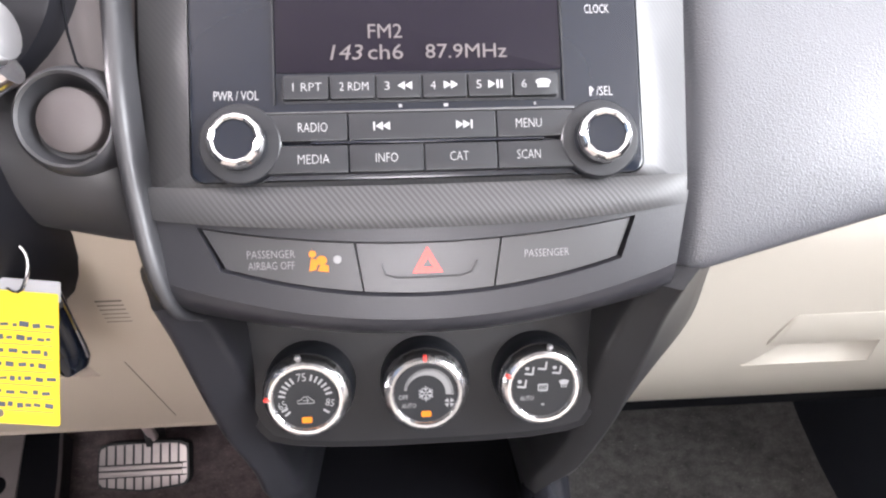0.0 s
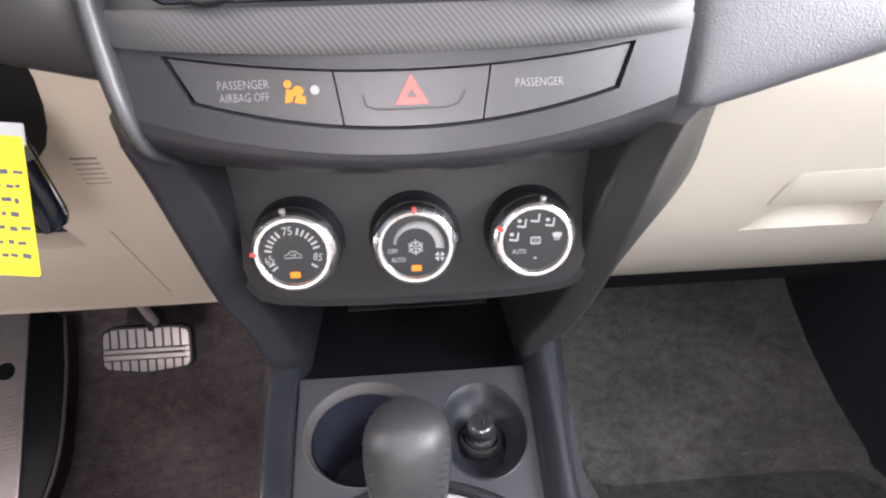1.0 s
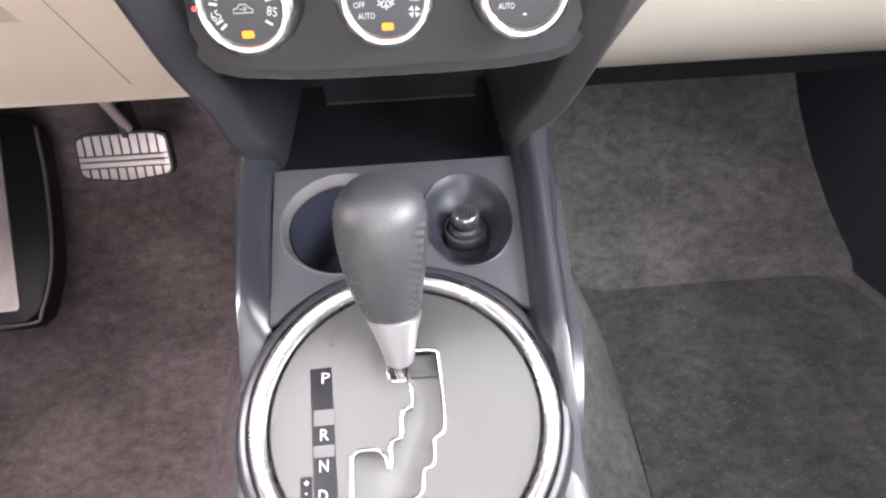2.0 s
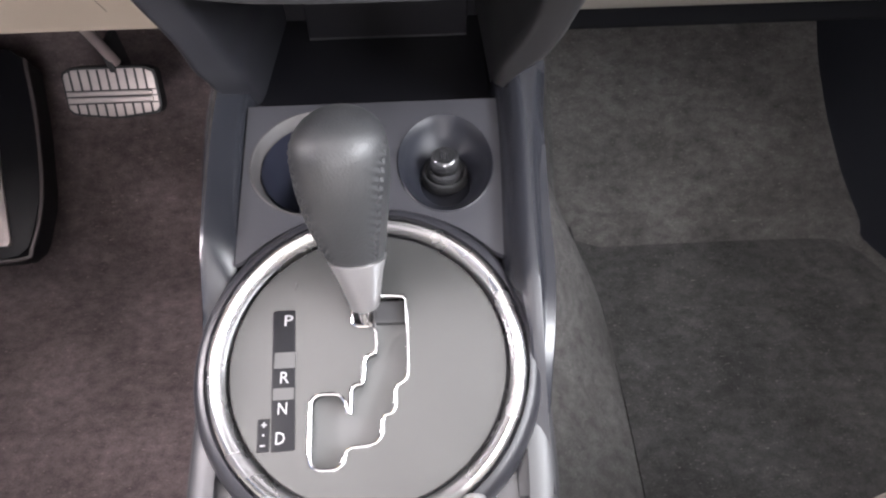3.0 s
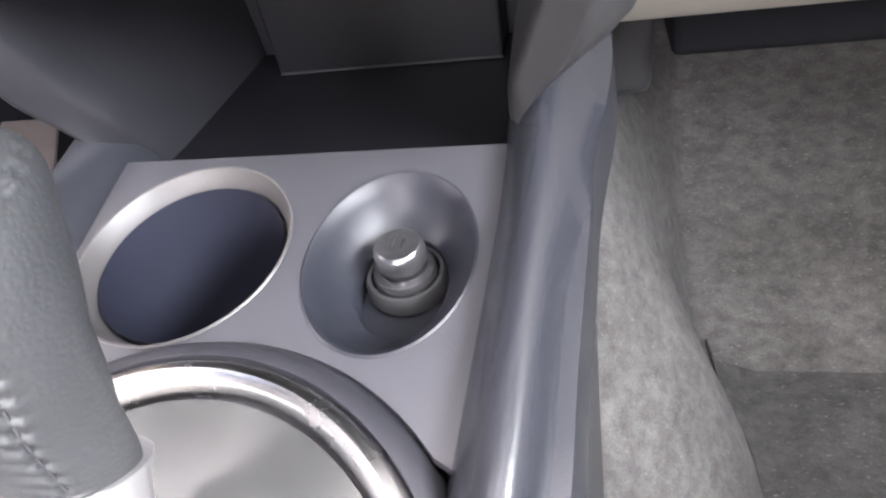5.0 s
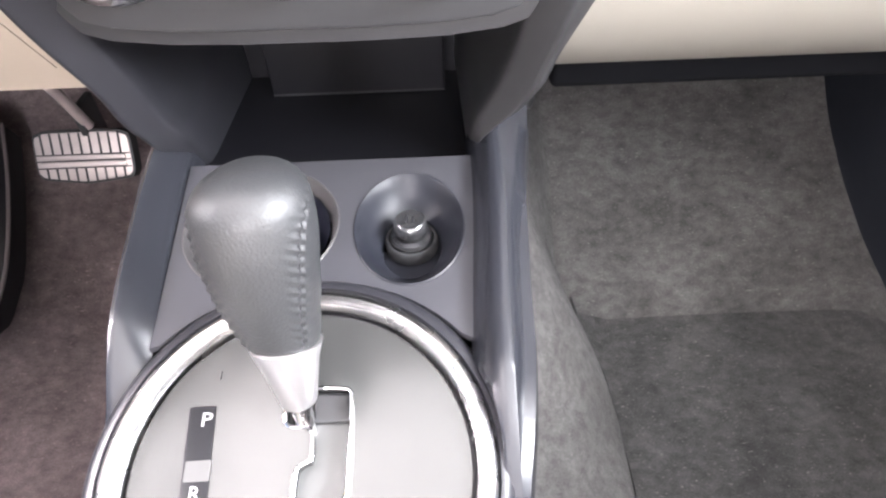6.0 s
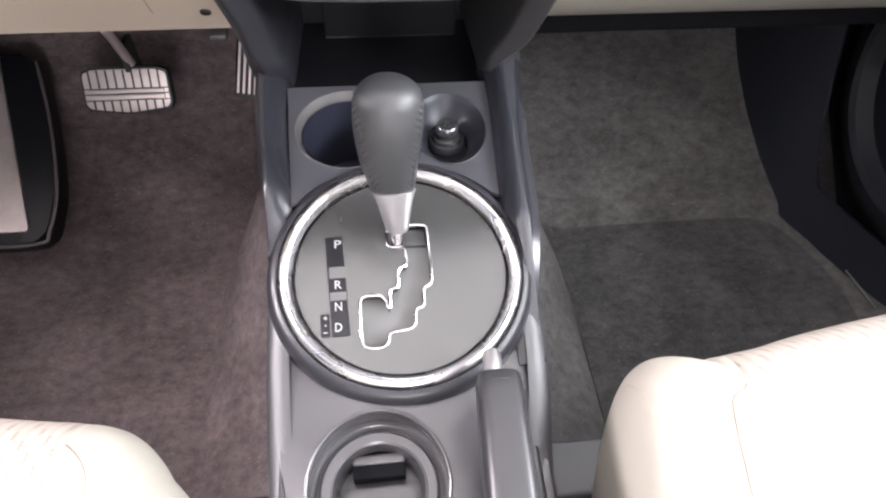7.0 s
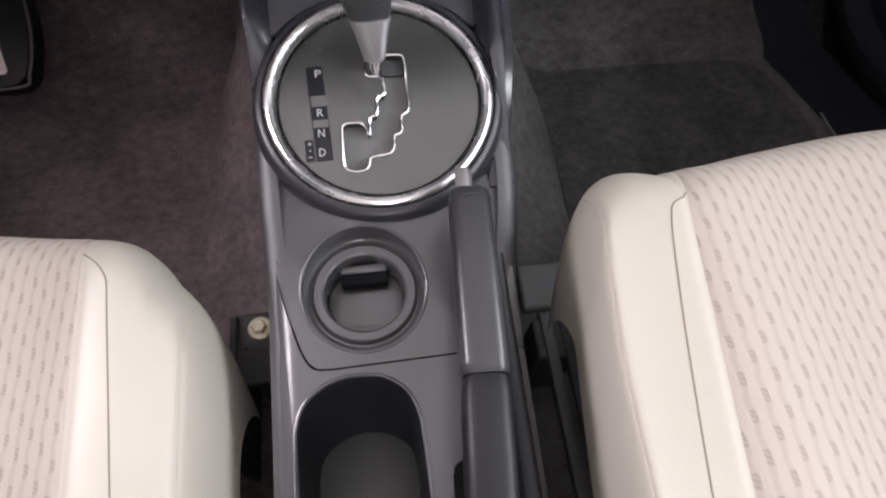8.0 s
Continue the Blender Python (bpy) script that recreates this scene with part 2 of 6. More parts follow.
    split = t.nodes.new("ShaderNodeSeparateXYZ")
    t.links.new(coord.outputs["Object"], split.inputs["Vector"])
    # mask of the driver's half, where light is put into the colour
    driver_side = t.nodes.new("ShaderNodeMapRange")
    driver_side.inputs["From Min"].default_value, driver_side.inputs["From Max"].default_value, driver_side.inputs["To Max"].default_value = -0.10, -0.18, driver_light
    t.links.new(split.outputs["X"], driver_side.inputs["Value"])
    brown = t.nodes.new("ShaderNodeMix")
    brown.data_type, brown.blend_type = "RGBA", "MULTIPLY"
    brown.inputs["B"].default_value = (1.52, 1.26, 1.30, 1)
    t.links.new(driver_side.outputs["Result"], brown.inputs["Factor"])
    t.links.new(speckled.outputs["Result"], brown.inputs["A"])
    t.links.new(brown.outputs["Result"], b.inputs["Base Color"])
    bump = t.nodes.new("ShaderNodeBump")
    bump.inputs["Strength"].default_value, bump.inputs["Distance"].default_value = 0.9, 0.003
    t.links.new(fibre.outputs["Fac"], bump.inputs["Height"])
    t.links.new(bump.outputs["Normal"], b.inputs["Normal"])
    b.inputs["Sheen Weight"].default_value = 0.06
    return m


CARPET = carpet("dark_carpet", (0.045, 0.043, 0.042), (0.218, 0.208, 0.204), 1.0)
MAT = carpet("mat_carpet", (0.024, 0.0235, 0.024), (0.140, 0.136, 0.134))


def seat_cloth(name):
    """Woven cloth: wavy columns of pale cells, with small darker tabs set in staggered rows."""
    m = material(name, (0.62, 0.54, 0.48), 0.9, spec=0.2)
    t, b = nodes_of(m)
    coord = t.nodes.new("ShaderNodeTexCoord")
    warp = t.nodes.new("ShaderNodeTexNoise")
    warp.inputs["Scale"].default_value = 35.0
    add = t.nodes.new("ShaderNodeVectorMath")
    add.operation = "MULTIPLY_ADD"
    add.inputs[1].default_value = (0.003, 0.006, 0.0)
    sep = t.nodes.new("ShaderNodeSeparateXYZ")
    t.links.new(coord.outputs["Object"], warp.inputs["Vector"])
    t.links.new(warp.outputs["Color"], add.inputs[0])
    t.links.new(coord.outputs["Object"], add.inputs[2])
    t.links.new(add.outputs["Vector"], sep.inputs["Vector"])
    x = maths(t, "DIVIDE", sep.outputs["X"], 0.0080)
    row = maths(t, "ROUND", x)
    y = maths(t, "ADD", maths(t, "DIVIDE", sep.outputs["Y"], 0.0192), maths(t, "MULTIPLY", row, 0.5))
    wave = maths(t, "SINE", maths(t, "MULTIPLY", y, 2 * math.pi))
    off = maths(t, "ABSOLUTE", maths(t, "SUBTRACT", maths(t, "SUBTRACT", x, row), maths(t, "MULTIPLY", wave, 0.07)))
    fy = maths(t, "FRACT", y)

    def below(value, a, b):
        n = t.nodes.new("ShaderNodeMapRange")
        n.interpolation_type = "SMOOTHSTEP"
        n.inputs["From Min"].default_value, n.inputs["From Max"].default_value = b, a
        t.links.new(value, n.inputs["Value"])
        return n.outputs["Result"]
    thread = below(off, 0.03, 0.32)
    tab = maths(t, "MULTIPLY", below(off, 0.13, 0.22), below(maths(t, "ABSOLUTE", maths(t, "SUBTRACT", fy, 0.3)), 0.14, 0.21))
    hatch = maths(t, "SINE", maths(t, "MULTIPLY", maths(t, "ADD", maths(t, "MULTIPLY", x, 0.6), maths(t, "MULTIPLY", y, 2.0)), 22.0))
    woven = maths(t, "ADD", 0.30, maths(t, "MULTIPLY", hatch, 0.10))
    amount = maths(t, "ADD", maths(t, "MULTIPLY", thread, 0.24), maths(t, "MULTIPLY", tab, woven))
    mix = t.nodes.new("ShaderNodeMix")
    mix.data_type = "RGBA"
    mix.inputs["A"].default_value, mix.inputs["B"].default_value = (0.318, 0.283, 0.252, 1), (0.180, 0.153, 0.134, 1)
    t.links.new(amount, mix.inputs["Factor"])
    t.links.new(mix.outputs["Result"], b.inputs["Base Color"])
    weave = t.nodes.new("ShaderNodeTexNoise")
    weave.inputs["Scale"].default_value = 900.0
    t.links.new(coord.outputs["Object"], weave.inputs["Vector"])
    bump = t.nodes.new("ShaderNodeBump")
    bump.inputs["Strength"].default_value, bump.inputs["Distance"].default_value = 0.55, 0.0016
    bump.invert = True
    t.links.new(amount, bump.inputs["Height"])
    fine = t.nodes.new("ShaderNodeBump")
    fine.inputs["Strength"].default_value, fine.inputs["Distance"].default_value = 0.3, 0.0006
    t.links.new(weave.outputs["Fac"], fine.inputs["Height"])
    t.links.new(bump.outputs["Normal"], fine.inputs["Normal"])
    t.links.new(fine.outputs["Normal"], b.inputs["Normal"])
    return m


CLOTH = seat_cloth("seat_cloth")


# ---- builders ----
def thing(name, at, label, category, group="", kind=""):
    ob = new(name)
    ob.location = at
    ob.empty_display_size = 0.02
    return tagged(ob, label, category, group, kind)


def part(name, bm, mat, parent=None, label="", sharp=38.0):
    """Links a bmesh, in world metres, as one mesh object under a thing or a part."""
    bmesh.ops.recalc_face_normals(bm, faces=bm.faces)
    for f in bm.faces:
        f.smooth = True
    limit = radians(sharp)
    for e in bm.edges:
        if len(e.link_faces) == 2 and e.calc_face_angle(0) > limit:
            e.smooth = False
    me = bpy.data.meshes.new(name)
    bm.to_mesh(me)
    bm.free()
    me.materials.append(mat)
    ob = new(name, me)
    if parent is not None:
        ob.parent = parent
        place = Matrix.Identity(4) if parent.type == "MESH" else Matrix.Translation(parent.location)
        ob.matrix_parent_inverse = place.inverted()
    if label:
        tagged(ob, label)
    return ob


def leaning(origin, slope):
    """A frame on a panel that leans back: x right, y up the panel, z out of it towards the seats."""
    up = Vector((0, slope, 1)).normalized()
    out = Vector((1, 0, 0)).cross(up)
    return Matrix(((1, up.x, out.x, origin[0]), (0, up.y, out.y, origin[1]), (0, up.z, out.z, origin[2]), (0, 0, 0, 1)))


def lying(origin, slope):
    """A frame on a surface that lies and climbs forward: x right, y forward, z up out of it."""
    fwd = Vector((0, 1, slope)).normalized()
    out = Vector((1, 0, 0)).cross(fwd)
    return Matrix(((1, fwd.x, out.x, origin[0]), (0, fwd.y, out.y, origin[1]), (0, fwd.z, out.z, origin[2]), (0, 0, 0, 1)))


def bevelled(bm, width, segments=3, angle=40):
    if width > 0:
        edges = [e for e in bm.edges if len(e.link_faces) == 2 and e.calc_face_angle(0) > radians(angle)]
        bmesh.ops.bevel(bm, geom=edges, offset=width, segments=segments, profile=0.6, affect="EDGES", clamp_overlap=True)
    return bm


def box(x0, x1, y0, y1, z0, z1, bevel=0.0, m=None, segments=3):
    bm = bmesh.new()
    bmesh.ops.create_cube(bm, size=1)
    for v in bm.verts:
        v.co = Vector(((x0 + x1) / 2 + v.co.x * (x1 - x0), (y0 + y1) / 2 + v.co.y * (y1 - y0), (z0 + z1) / 2 + v.co.z * (z1 - z0)))
    bevelled(bm, bevel, segments)
    if m is not None:
        bm.transform(m)
    return bm


def prism(outline, z0, z1, bevel=0.0, m=None, segments=2):
    bm = bmesh.new()
    low = [bm.verts.new((x, y, z0)) for x, y in outline]
    high = [bm.verts.new((x, y, z1)) for x, y in outline]
    n = len(outline)
    bm.faces.new(high)
    bm.faces.new(low[::-1])
    for i in range(n):
        bm.faces.new((low[i], low[(i + 1) % n], high[(i + 1) % n], high[i]))
    bmesh.ops.recalc_face_normals(bm, faces=bm.faces)
    if bevel:
        edges = [e for e in bm.edges if e.verts[0].co.z > z1 - 1e-7 and e.verts[1].co.z > z1 - 1e-7]
        bmesh.ops.bevel(bm, geom=edges, offset=bevel, segments=segments, profile=0.6, affect="EDGES", clamp_overlap=True)
    if m is not None:
        bm.transform(m)
    return bm


def lathe(profile, m=None, steps=48, squash=(1.0, 1.0)):
    """Turns (radius, height) pairs round the local z; the ends close where the radius is 0."""
    bm = bmesh.new()
    rings = []
    for r, h in profile:
        if r < 1e-6:
            rings.append([bm.verts.new((0, 0, h))])
        else:
            rings.append([bm.verts.new((r * squash[0] * math.cos(2 * math.pi * i / steps), r * squash[1] * math.sin(2 * math.pi * i / steps), h)) for i in range(steps)])
    for a, b in zip(rings, rings[1:]):
        for i in range(steps):
            j = (i + 1) % steps
            if len(a) == 1 and len(b) > 1:
                bm.faces.new((a[0], b[i], b[j]))
            elif len(b) == 1 and len(a) > 1:
                bm.faces.new((a[i], a[j], b[0]))
            elif len(a) > 1:
                bm.faces.new((a[i], a[j], b[j], b[i]))
    if m is not None:
        bm.transform(m)
    return bm


def loft(sections, closed=True, caps=True, m=None):
    """Skins rows of points, each row with the same count."""
    bm = bmesh.new()
    rows = [[bm.verts.new(p) for p in s] for s in sections]
    n = len(rows[0])
    for a, b in zip(rows, rows[1:]):
        for i in range(n if closed else n - 1):
            j = (i + 1) % n
            bm.faces.new((a[i], a[j], b[j], b[i]))
    if caps and closed:
        bm.faces.new(rows[0][::-1])
        bm.faces.new(rows[-1])
    if m is not None:
        bm.transform(m)
    return bm


def sheet(surface, nu, nv, thick=0.0):
    """A grid over surface(u, v), u and v from 0 to 1, with thickness away from its normal."""
    bm = bmesh.new()
    rows = [[bm.verts.new(surface(i / nu, j / nv)) for i in range(nu + 1)] for j in range(nv + 1)]
    for j in range(nv):
        for i in range(nu):
            bm.faces.new((rows[j][i], rows[j][i + 1], rows[j + 1][i + 1], rows[j + 1][i]))
    if thick:
        bmesh.ops.recalc_face_normals(bm, faces=bm.faces)
        bmesh.ops.solidify(bm, geom=list(bm.faces), thickness=thick)
    return bm


def plate(outer, holes, surface, depth, back=None):
    """A slab with holes: outlines in the plane, laid on surface(x, y, depth)."""
    bm = bmesh.new()
    loops = []
    for outline in (outer, *holes):
        vs = [bm.verts.new((x, y, 0)) for x, y in outline]
        loops.append([bm.edges.new((vs[i], vs[(i + 1) % len(vs)])) for i in range(len(vs))])
    bmesh.ops.triangle_fill(bm, edges=[e for l in loops for e in l], use_beauty=True)
    rim = [e for e in bm.edges if len(e.link_faces) == 1]
    made = bmesh.ops.extrude_edge_only(bm, edges=rim)
    walls = {v for v in made["geom"] if isinstance(v, bmesh.types.BMVert)}
    for v in bm.verts:
        v.co = surface(v.co.x, v.co.y, depth if v in walls else 0.0)
    return bm


def rounded(x0, x1, y0, y1, r, steps=6):
    pts = []
    for cx, cy, a0 in ((x1 - r, y1 - r, 0), (x0 + r, y1 - r, 90), (x0 + r, y0 + r, 180), (x1 - r, y0 + r, 270)):
        for i in range(steps + 1):
            a = radians(a0 + 90 * i / steps)
            pts.append((cx + r * math.cos(a), cy + r * math.sin(a)))
    return pts


def smoothed(points, rounds=2, cut=0.22):
    """Rounds off a closed outline by cutting corners."""
    for _ in range(rounds):
        out = []
        n = len(points)
        for i in range(n):
            a, b = Vector(points[i]), Vector(points[(i + 1) % n])
            out += [tuple(a * (1 - cut) + b * cut), tuple(a * cut + b * (1 - cut))]
        points = out
    return points


def oval(cx, cy, rx, ry, steps=40):
    return [(cx + rx * math.cos(2 * math.pi * i / steps), cy + ry * math.sin(2 * math.pi * i / steps)) for i in range(steps)]


def tube(points, radius, steps=10, closed=False, m=None):
    """A round bar along points; radius is a number or a function of 0..1."""
    pts = [Vector(p) for p in points]
    n = len(pts)
    bm = bmesh.new()
    rows = []
    side = None
    for i, p in enumerate(pts):
        a, b = (pts[i - 1], pts[(i + 1) % n]) if closed else (pts[max(i - 1, 0)], pts[min(i + 1, n - 1)])
        d = (b - a).normalized()
        if side is None:
            side = d.orthogonal().normalized()
        side = (side - d * side.dot(d)).normalized()
        up = d.cross(side)
        r = radius(i / max(1, n - 1)) if callable(radius) else radius
        rows.append([bm.verts.new(p + r * (side * math.cos(2 * math.pi * k / steps) + up * math.sin(2 * math.pi * k / steps))) for k in range(steps)])
    for i in range(n if closed else n - 1):
        a, b = rows[i], rows[(i + 1) % n]
        for k in range(steps):
            bm.faces.new((a[k], a[(k + 1) % steps], b[(k + 1) % steps], b[k]))
    if not closed:
        bm.faces.new(rows[0][::-1])
        bm.faces.new(rows[-1])
    if m is not None:
        bm.transform(m)
    return bm


def spline(points, steps=8):
    """A smooth line through points (Catmull-Rom)."""
    p = [Vector(q) for q in points]
    p = [p[0] * 2 - p[1]] + p + [p[-1] * 2 - p[-2]]
    out = []
    for i in range(1, len(p) - 2):
        for k in range(steps):
            t = k / steps
            out.append(0.5 * (2 * p[i] + (p[i + 1] - p[i - 1]) * t + (2 * p[i - 1] - 5 * p[i] + 4 * p[i + 1] - p[i + 2]) * t * t + (3 * p[i] - p[i - 1] - 3 * p[i + 1] + p[i + 2]) * t ** 3))
    out.append(p[-2])
    return out


def joined(*bms):
    out = bmesh.new()
    for b in bms:
        me = bpy.data.meshes.new("tmp")
        b.to_mesh(me)
        b.free()
        out.from_mesh(me)
        bpy.data.meshes.remove(me)
    return out


def lettering(text, height, m, width=None, bold=0.0, slant=0.0):
    """Words as thin raised print, centred on the frame m."""
    cu = bpy.data.curves.new("print", "FONT")
    cu.body, cu.align_x, cu.align_y = text, "CENTER", "CENTER"
    cu.size, cu.extrude, cu.offset, cu.shear, cu.resolution_u = 1.0, 0.0, bold, slant, 2
    ob = bpy.data.objects.new("print", cu)
    scene.collection.objects.link(ob)
    me = bpy.data.meshes.new_from_object(ob.evaluated_get(bpy.context.evaluated_depsgraph_get()))
    bpy.data.objects.remove(ob)
    bpy.data.curves.remove(cu)
    bm = bmesh.new()
    bm.from_mesh(me)
    bpy.data.meshes.remove(me)
    xs, ys = [v.co.x for v in bm.verts], [v.co.y for v in bm.verts]
    k = height / 0.70
    kx = k if width is None else width / (max(xs) - min(xs))
    ox, oy = (max(xs) + min(xs)) / 2, (max(ys) + min(ys)) / 2
    for v in bm.verts:
        v.co = Vector(((v.co.x - ox) * kx, (v.co.y - oy) * k, 0))
    bm.transform(m)
    return bm


def on(m, x, y, z=0.0, turn=0.0):
    return m @ pose(x, y, z, 0, 0, turn)


# ---- the car's shell ----
def ramp(x, a, b):
    t = min(1.0, max(0.0, (x - a) / (b - a)))
    return t * t * (3 - 2 * t)


FLOOR = -0.15


def floor_height(x, y):
    """Flat footwell, a toe board that climbs forward, and the tunnel under the console."""
    z = FLOOR
    d = y - 0.525
    if d > -0.05:
        z += 0.84 * (math.sqrt(d * d + 0.00004) + d) / 2 - 0.005 * math.exp(-((d - 0.01) / 0.007) ** 2)
    z = max(z, FLOOR + 0.06 * ramp(-y, -0.16, -0.02))
    inner, outer = 0.105, 0.205 + 0.05 * ramp(-y, -0.62, -0.42)
    side = min(1.0, max(0.0, (outer - abs(x)) / (outer - inner)))
    tunnel = -0.05 + 0.24 * ramp(y, 0.15, 0.6)
    return z + max(0.0, tunnel - z) * side ** 0.85


def floor_point(u, v):
    x, y = -0.80 + 1.60 * u, -1.75 + 2.8 * v
    return Vector((x, y, floor_height(x, y) + 0.0016 * noise.noise(Vector((x * 26, y * 26, 0))) + 0.003 * noise.noise(Vector((x * 7, y * 7, 3)))))


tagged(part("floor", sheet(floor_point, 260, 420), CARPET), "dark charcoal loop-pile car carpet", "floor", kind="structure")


def door_side(name, side, label):
    """A door with a window opening, its moulded lower panel and the pillars at its ends."""
    def lay(y, z, d):
        return Vector((side * (0.76 - 0.05 * ramp(z, 0.45, 1.1) + d), y, z))
    outer = [(-1.75, -0.25), (1.05, -0.25), (1.05, 0.74), (0.52, 1.12), (-1.75, 1.12)]
    hole = [(-0.62, 0.67), (0.62, 0.67), (0.30, 1.03), (-0.62, 1.03)]
    rear = [(-1.55, 0.67), (-0.75, 0.67), (-0.75, 1.03), (-1.40, 1.03)]
    wall = part(name, plate(outer, [smoothed(hole, 2), smoothed(rear, 2)], lay, 0.05), NAVY)
    return tagged(wall, label, "door", kind="structure")


wall_right = door_side("wall_right", 1, "dark moulded plastic door panel beside the passenger seat")
wall_left = door_side("wall_left", -1, "dark moulded plastic door panel beside the driver seat")


def roof_point(u, v):
    x, y = -0.78 + 1.56 * u, -1.75 + 2.3 * v
    return Vector((x, y, 1.13 - 0.10 * (2 * u - 1) ** 4 - 0.04 * (2 * v - 1) ** 4))


tagged(part("ceiling", sheet(roof_point, 24, 24, 0.02), HEADLINER), "pale beige cloth headliner", "ceiling", kind="structure")
tagged(part("wall_front", box(-0.82, 0.82, 1.02, 1.06, -0.25, 0.72, 0.004), PLASTIC_DARK), "dark bulkhead behind the dashboard", "bulkhead", kind="structure")
tagged(part("wall_rear", plate([(-0.82, -0.25), (0.82, -0.25), (0.82, 1.13), (-0.82, 1.13)], [rounded(-0.55, 0.55, 0.68, 1.02, 0.06)],
       lambda x, z, d: Vector((x, -1.72 - d, z)), 0.05), HEADLINER), "beige trimmed tailgate with its window opening", "tailgate", kind="structure")
tagged(part("ground", box(-60, 60, -60, 60, -0.62, -0.6), ASPHALT), "grey asphalt under the car", "ground", kind="structure")

# ---- dashboard ----
dash = thing("dashboard", (0, 0.30, 0.40), "charcoal plastic dashboard with grained pad and grey carbon-print centre trim", "dashboard")


def along(profile, s):
    """A point on a smooth (y, z) profile, s from 0 to 1."""
    k = s * (len(profile) - 1)
    i = min(int(k), len(profile) - 2)
    a, b = Vector(profile[i]), Vector(profile[i + 1])
    return a.lerp(b, k - i)


def pad_right(u, v):
    x0 = 0.1195 + 0.0065 * ramp(v, 0.30, 0.62)
    x = x0 + 0.64 * u ** 2.2
    low = 0.492 + 0.30 * (x - 0.119) - 0.12 * (x - 0.119) ** 2
    prof = spline([(0.36, low + 0.03, 0), (0.275, low + 0.004, 0), (0.250, low + 0.004, 0), (0.2455, low + 0.02, 0), (0.262, low + 0.075, 0),
                  (0.300, 0.655, 0), (0.37, 0.725, 0), (0.62, 0.755, 0), (1.02, 0.72, 0)], 8)
    p = along([(q.x, q.y) for q in prof], v)
    back = 0.016 * math.exp(-((x - x0) / 0.0075) ** 1.5) + 0.10 * (x - 0.12) ** 2
    return Vector((x, p.x + back, p.y))


part("upper_pad", sheet(pad_right, 110, 110), PAD, dash, "soft grey pad with pebbled grain")


def pad_left(u, v):
    x = -0.1235 - 0.64 * u ** 1.6
    low = 0.5225 + 0.25 * (-0.129 - x) - 0.2 * (x + 0.129) ** 2
    prof = spline([(0.40, low + 0.03, 0), (0.31, low + 0.002, 0), (0.264, low - 0.002, 0), (0.247, low + 0.010, 0), (0.238, low + 0.034, 0), (0.2475, low + 0.058, 0),
                  (0.283, 0.655, 0), (0.36, 0.725, 0), (0.62, 0.755, 0), (1.02, 0.72, 0)], 8)
    p = along([(q.x, q.y) for q in prof], v)
    back = 0.012 * math.exp(-(-0.1235 - x) / 0.005) + 0.06 * (x + 0.12) ** 2
    return Vector((x, p.x + back, p.y))



def centre_top(u, v):
    """The dashboard's top over the head unit, between the two pads."""
    x = -0.126 + 0.252 * u
    p = along([(0.300, 0.700), (0.330, 0.715), (0.40, 0.738), (0.62, 0.757), (1.02, 0.72)], v)
    return Vector((x, p.x, p.y - 0.002))


part("centre_top", sheet(centre_top, 12, 24, 0.004), PAD, dash)
driver_panel = part("driver_panel", sheet(lambda u, v: pad_left(u, 0.57 * v), 50, 60), STRIP, dash, "dark grey plastic panel round the blank plug")
part("upper_panel", sheet(lambda u, v: pad_left(u, 0.57 + 0.43 * v), 50, 50), WARM, dash, "warm grey plastic above the blank plug")
cap_frame = leaning((-0.1428, 0.2375, 0.5848), 0.30)
part("plug_collar", lathe([(0.0235, -0.014), (0.0222, -0.004), (0.0205, 0.0005), (0.0192, 0.0016), (0.0180, 0.0008), (0.0160, -0.0060), (0.0142, -0.0100), (0.0138, -0.014)], cap_frame, 64), STRIP, driver_panel)
part("blank_plug", lathe([(0.0136, -0.014), (0.0136, -0.0040), (0.0130, -0.0026), (0.0118, -0.0020), (0.007, -0.0010), (0.0, -0.0007)], cap_frame, 56), WARM, driver_panel, "round warm grey blanking plug")

part("panel_seam", tube([(-0.1435, 0.2595, 0.640), (-0.1415, 0.2520, 0.617), (-0.1380, 0.2465, 0.606), (-0.1310, 0.2440, 0.5985)], 0.0006, 6), SHADE_SEAM_BLACK, driver_panel)
# centre trim round the head unit
FACE = leaning((0.0, 0.233, 0.557), 0.46)


def on_face(x, y, d):
    edge = max(0.0, abs(x) - 0.107) / 0.011
    return FACE @ Vector((x, y, 0.0032 - d - 0.28 * x * x - 0.004 * edge * edge - 0.0026 * (1 - ramp(y, -0.004, 0.0015))))


part("centre_trim", plate([(x + (0.085 * min(y, 0.10) - 0.0010 if x > 0.1 else 0.0), y) for x, y in rounded(-0.1205, 0.1215, -0.0045, 0.16, 0.0012)], [rounded(-0.0968, 0.0968, 0.0005, 0.118, 0.006)], on_face, 0.012), CARBON_FAINT, dash,
     "grey carbon-print trim round the radio")


def lower_band(u, v):
    x = -0.1200 + 0.2375 * u
    sag = 0.0045 * (1 - (x / 0.12) ** 2)
    a = radians(8 + 120 * v)
    y0 = 0.2302 + 0.45 * x * x
    taper = 1 - abs(2 * u - 1) ** 8
    return Vector((x, y0 - 0.0050 * taper * math.sin(a) - 0.004 * v, 0.5562 - (0.0075 + sag) * v - 0.003 * (1 - math.cos(a))))


part("lower_band", sheet(lower_band, 60, 14), CARBON, dash, "carbon-print band under the radio")

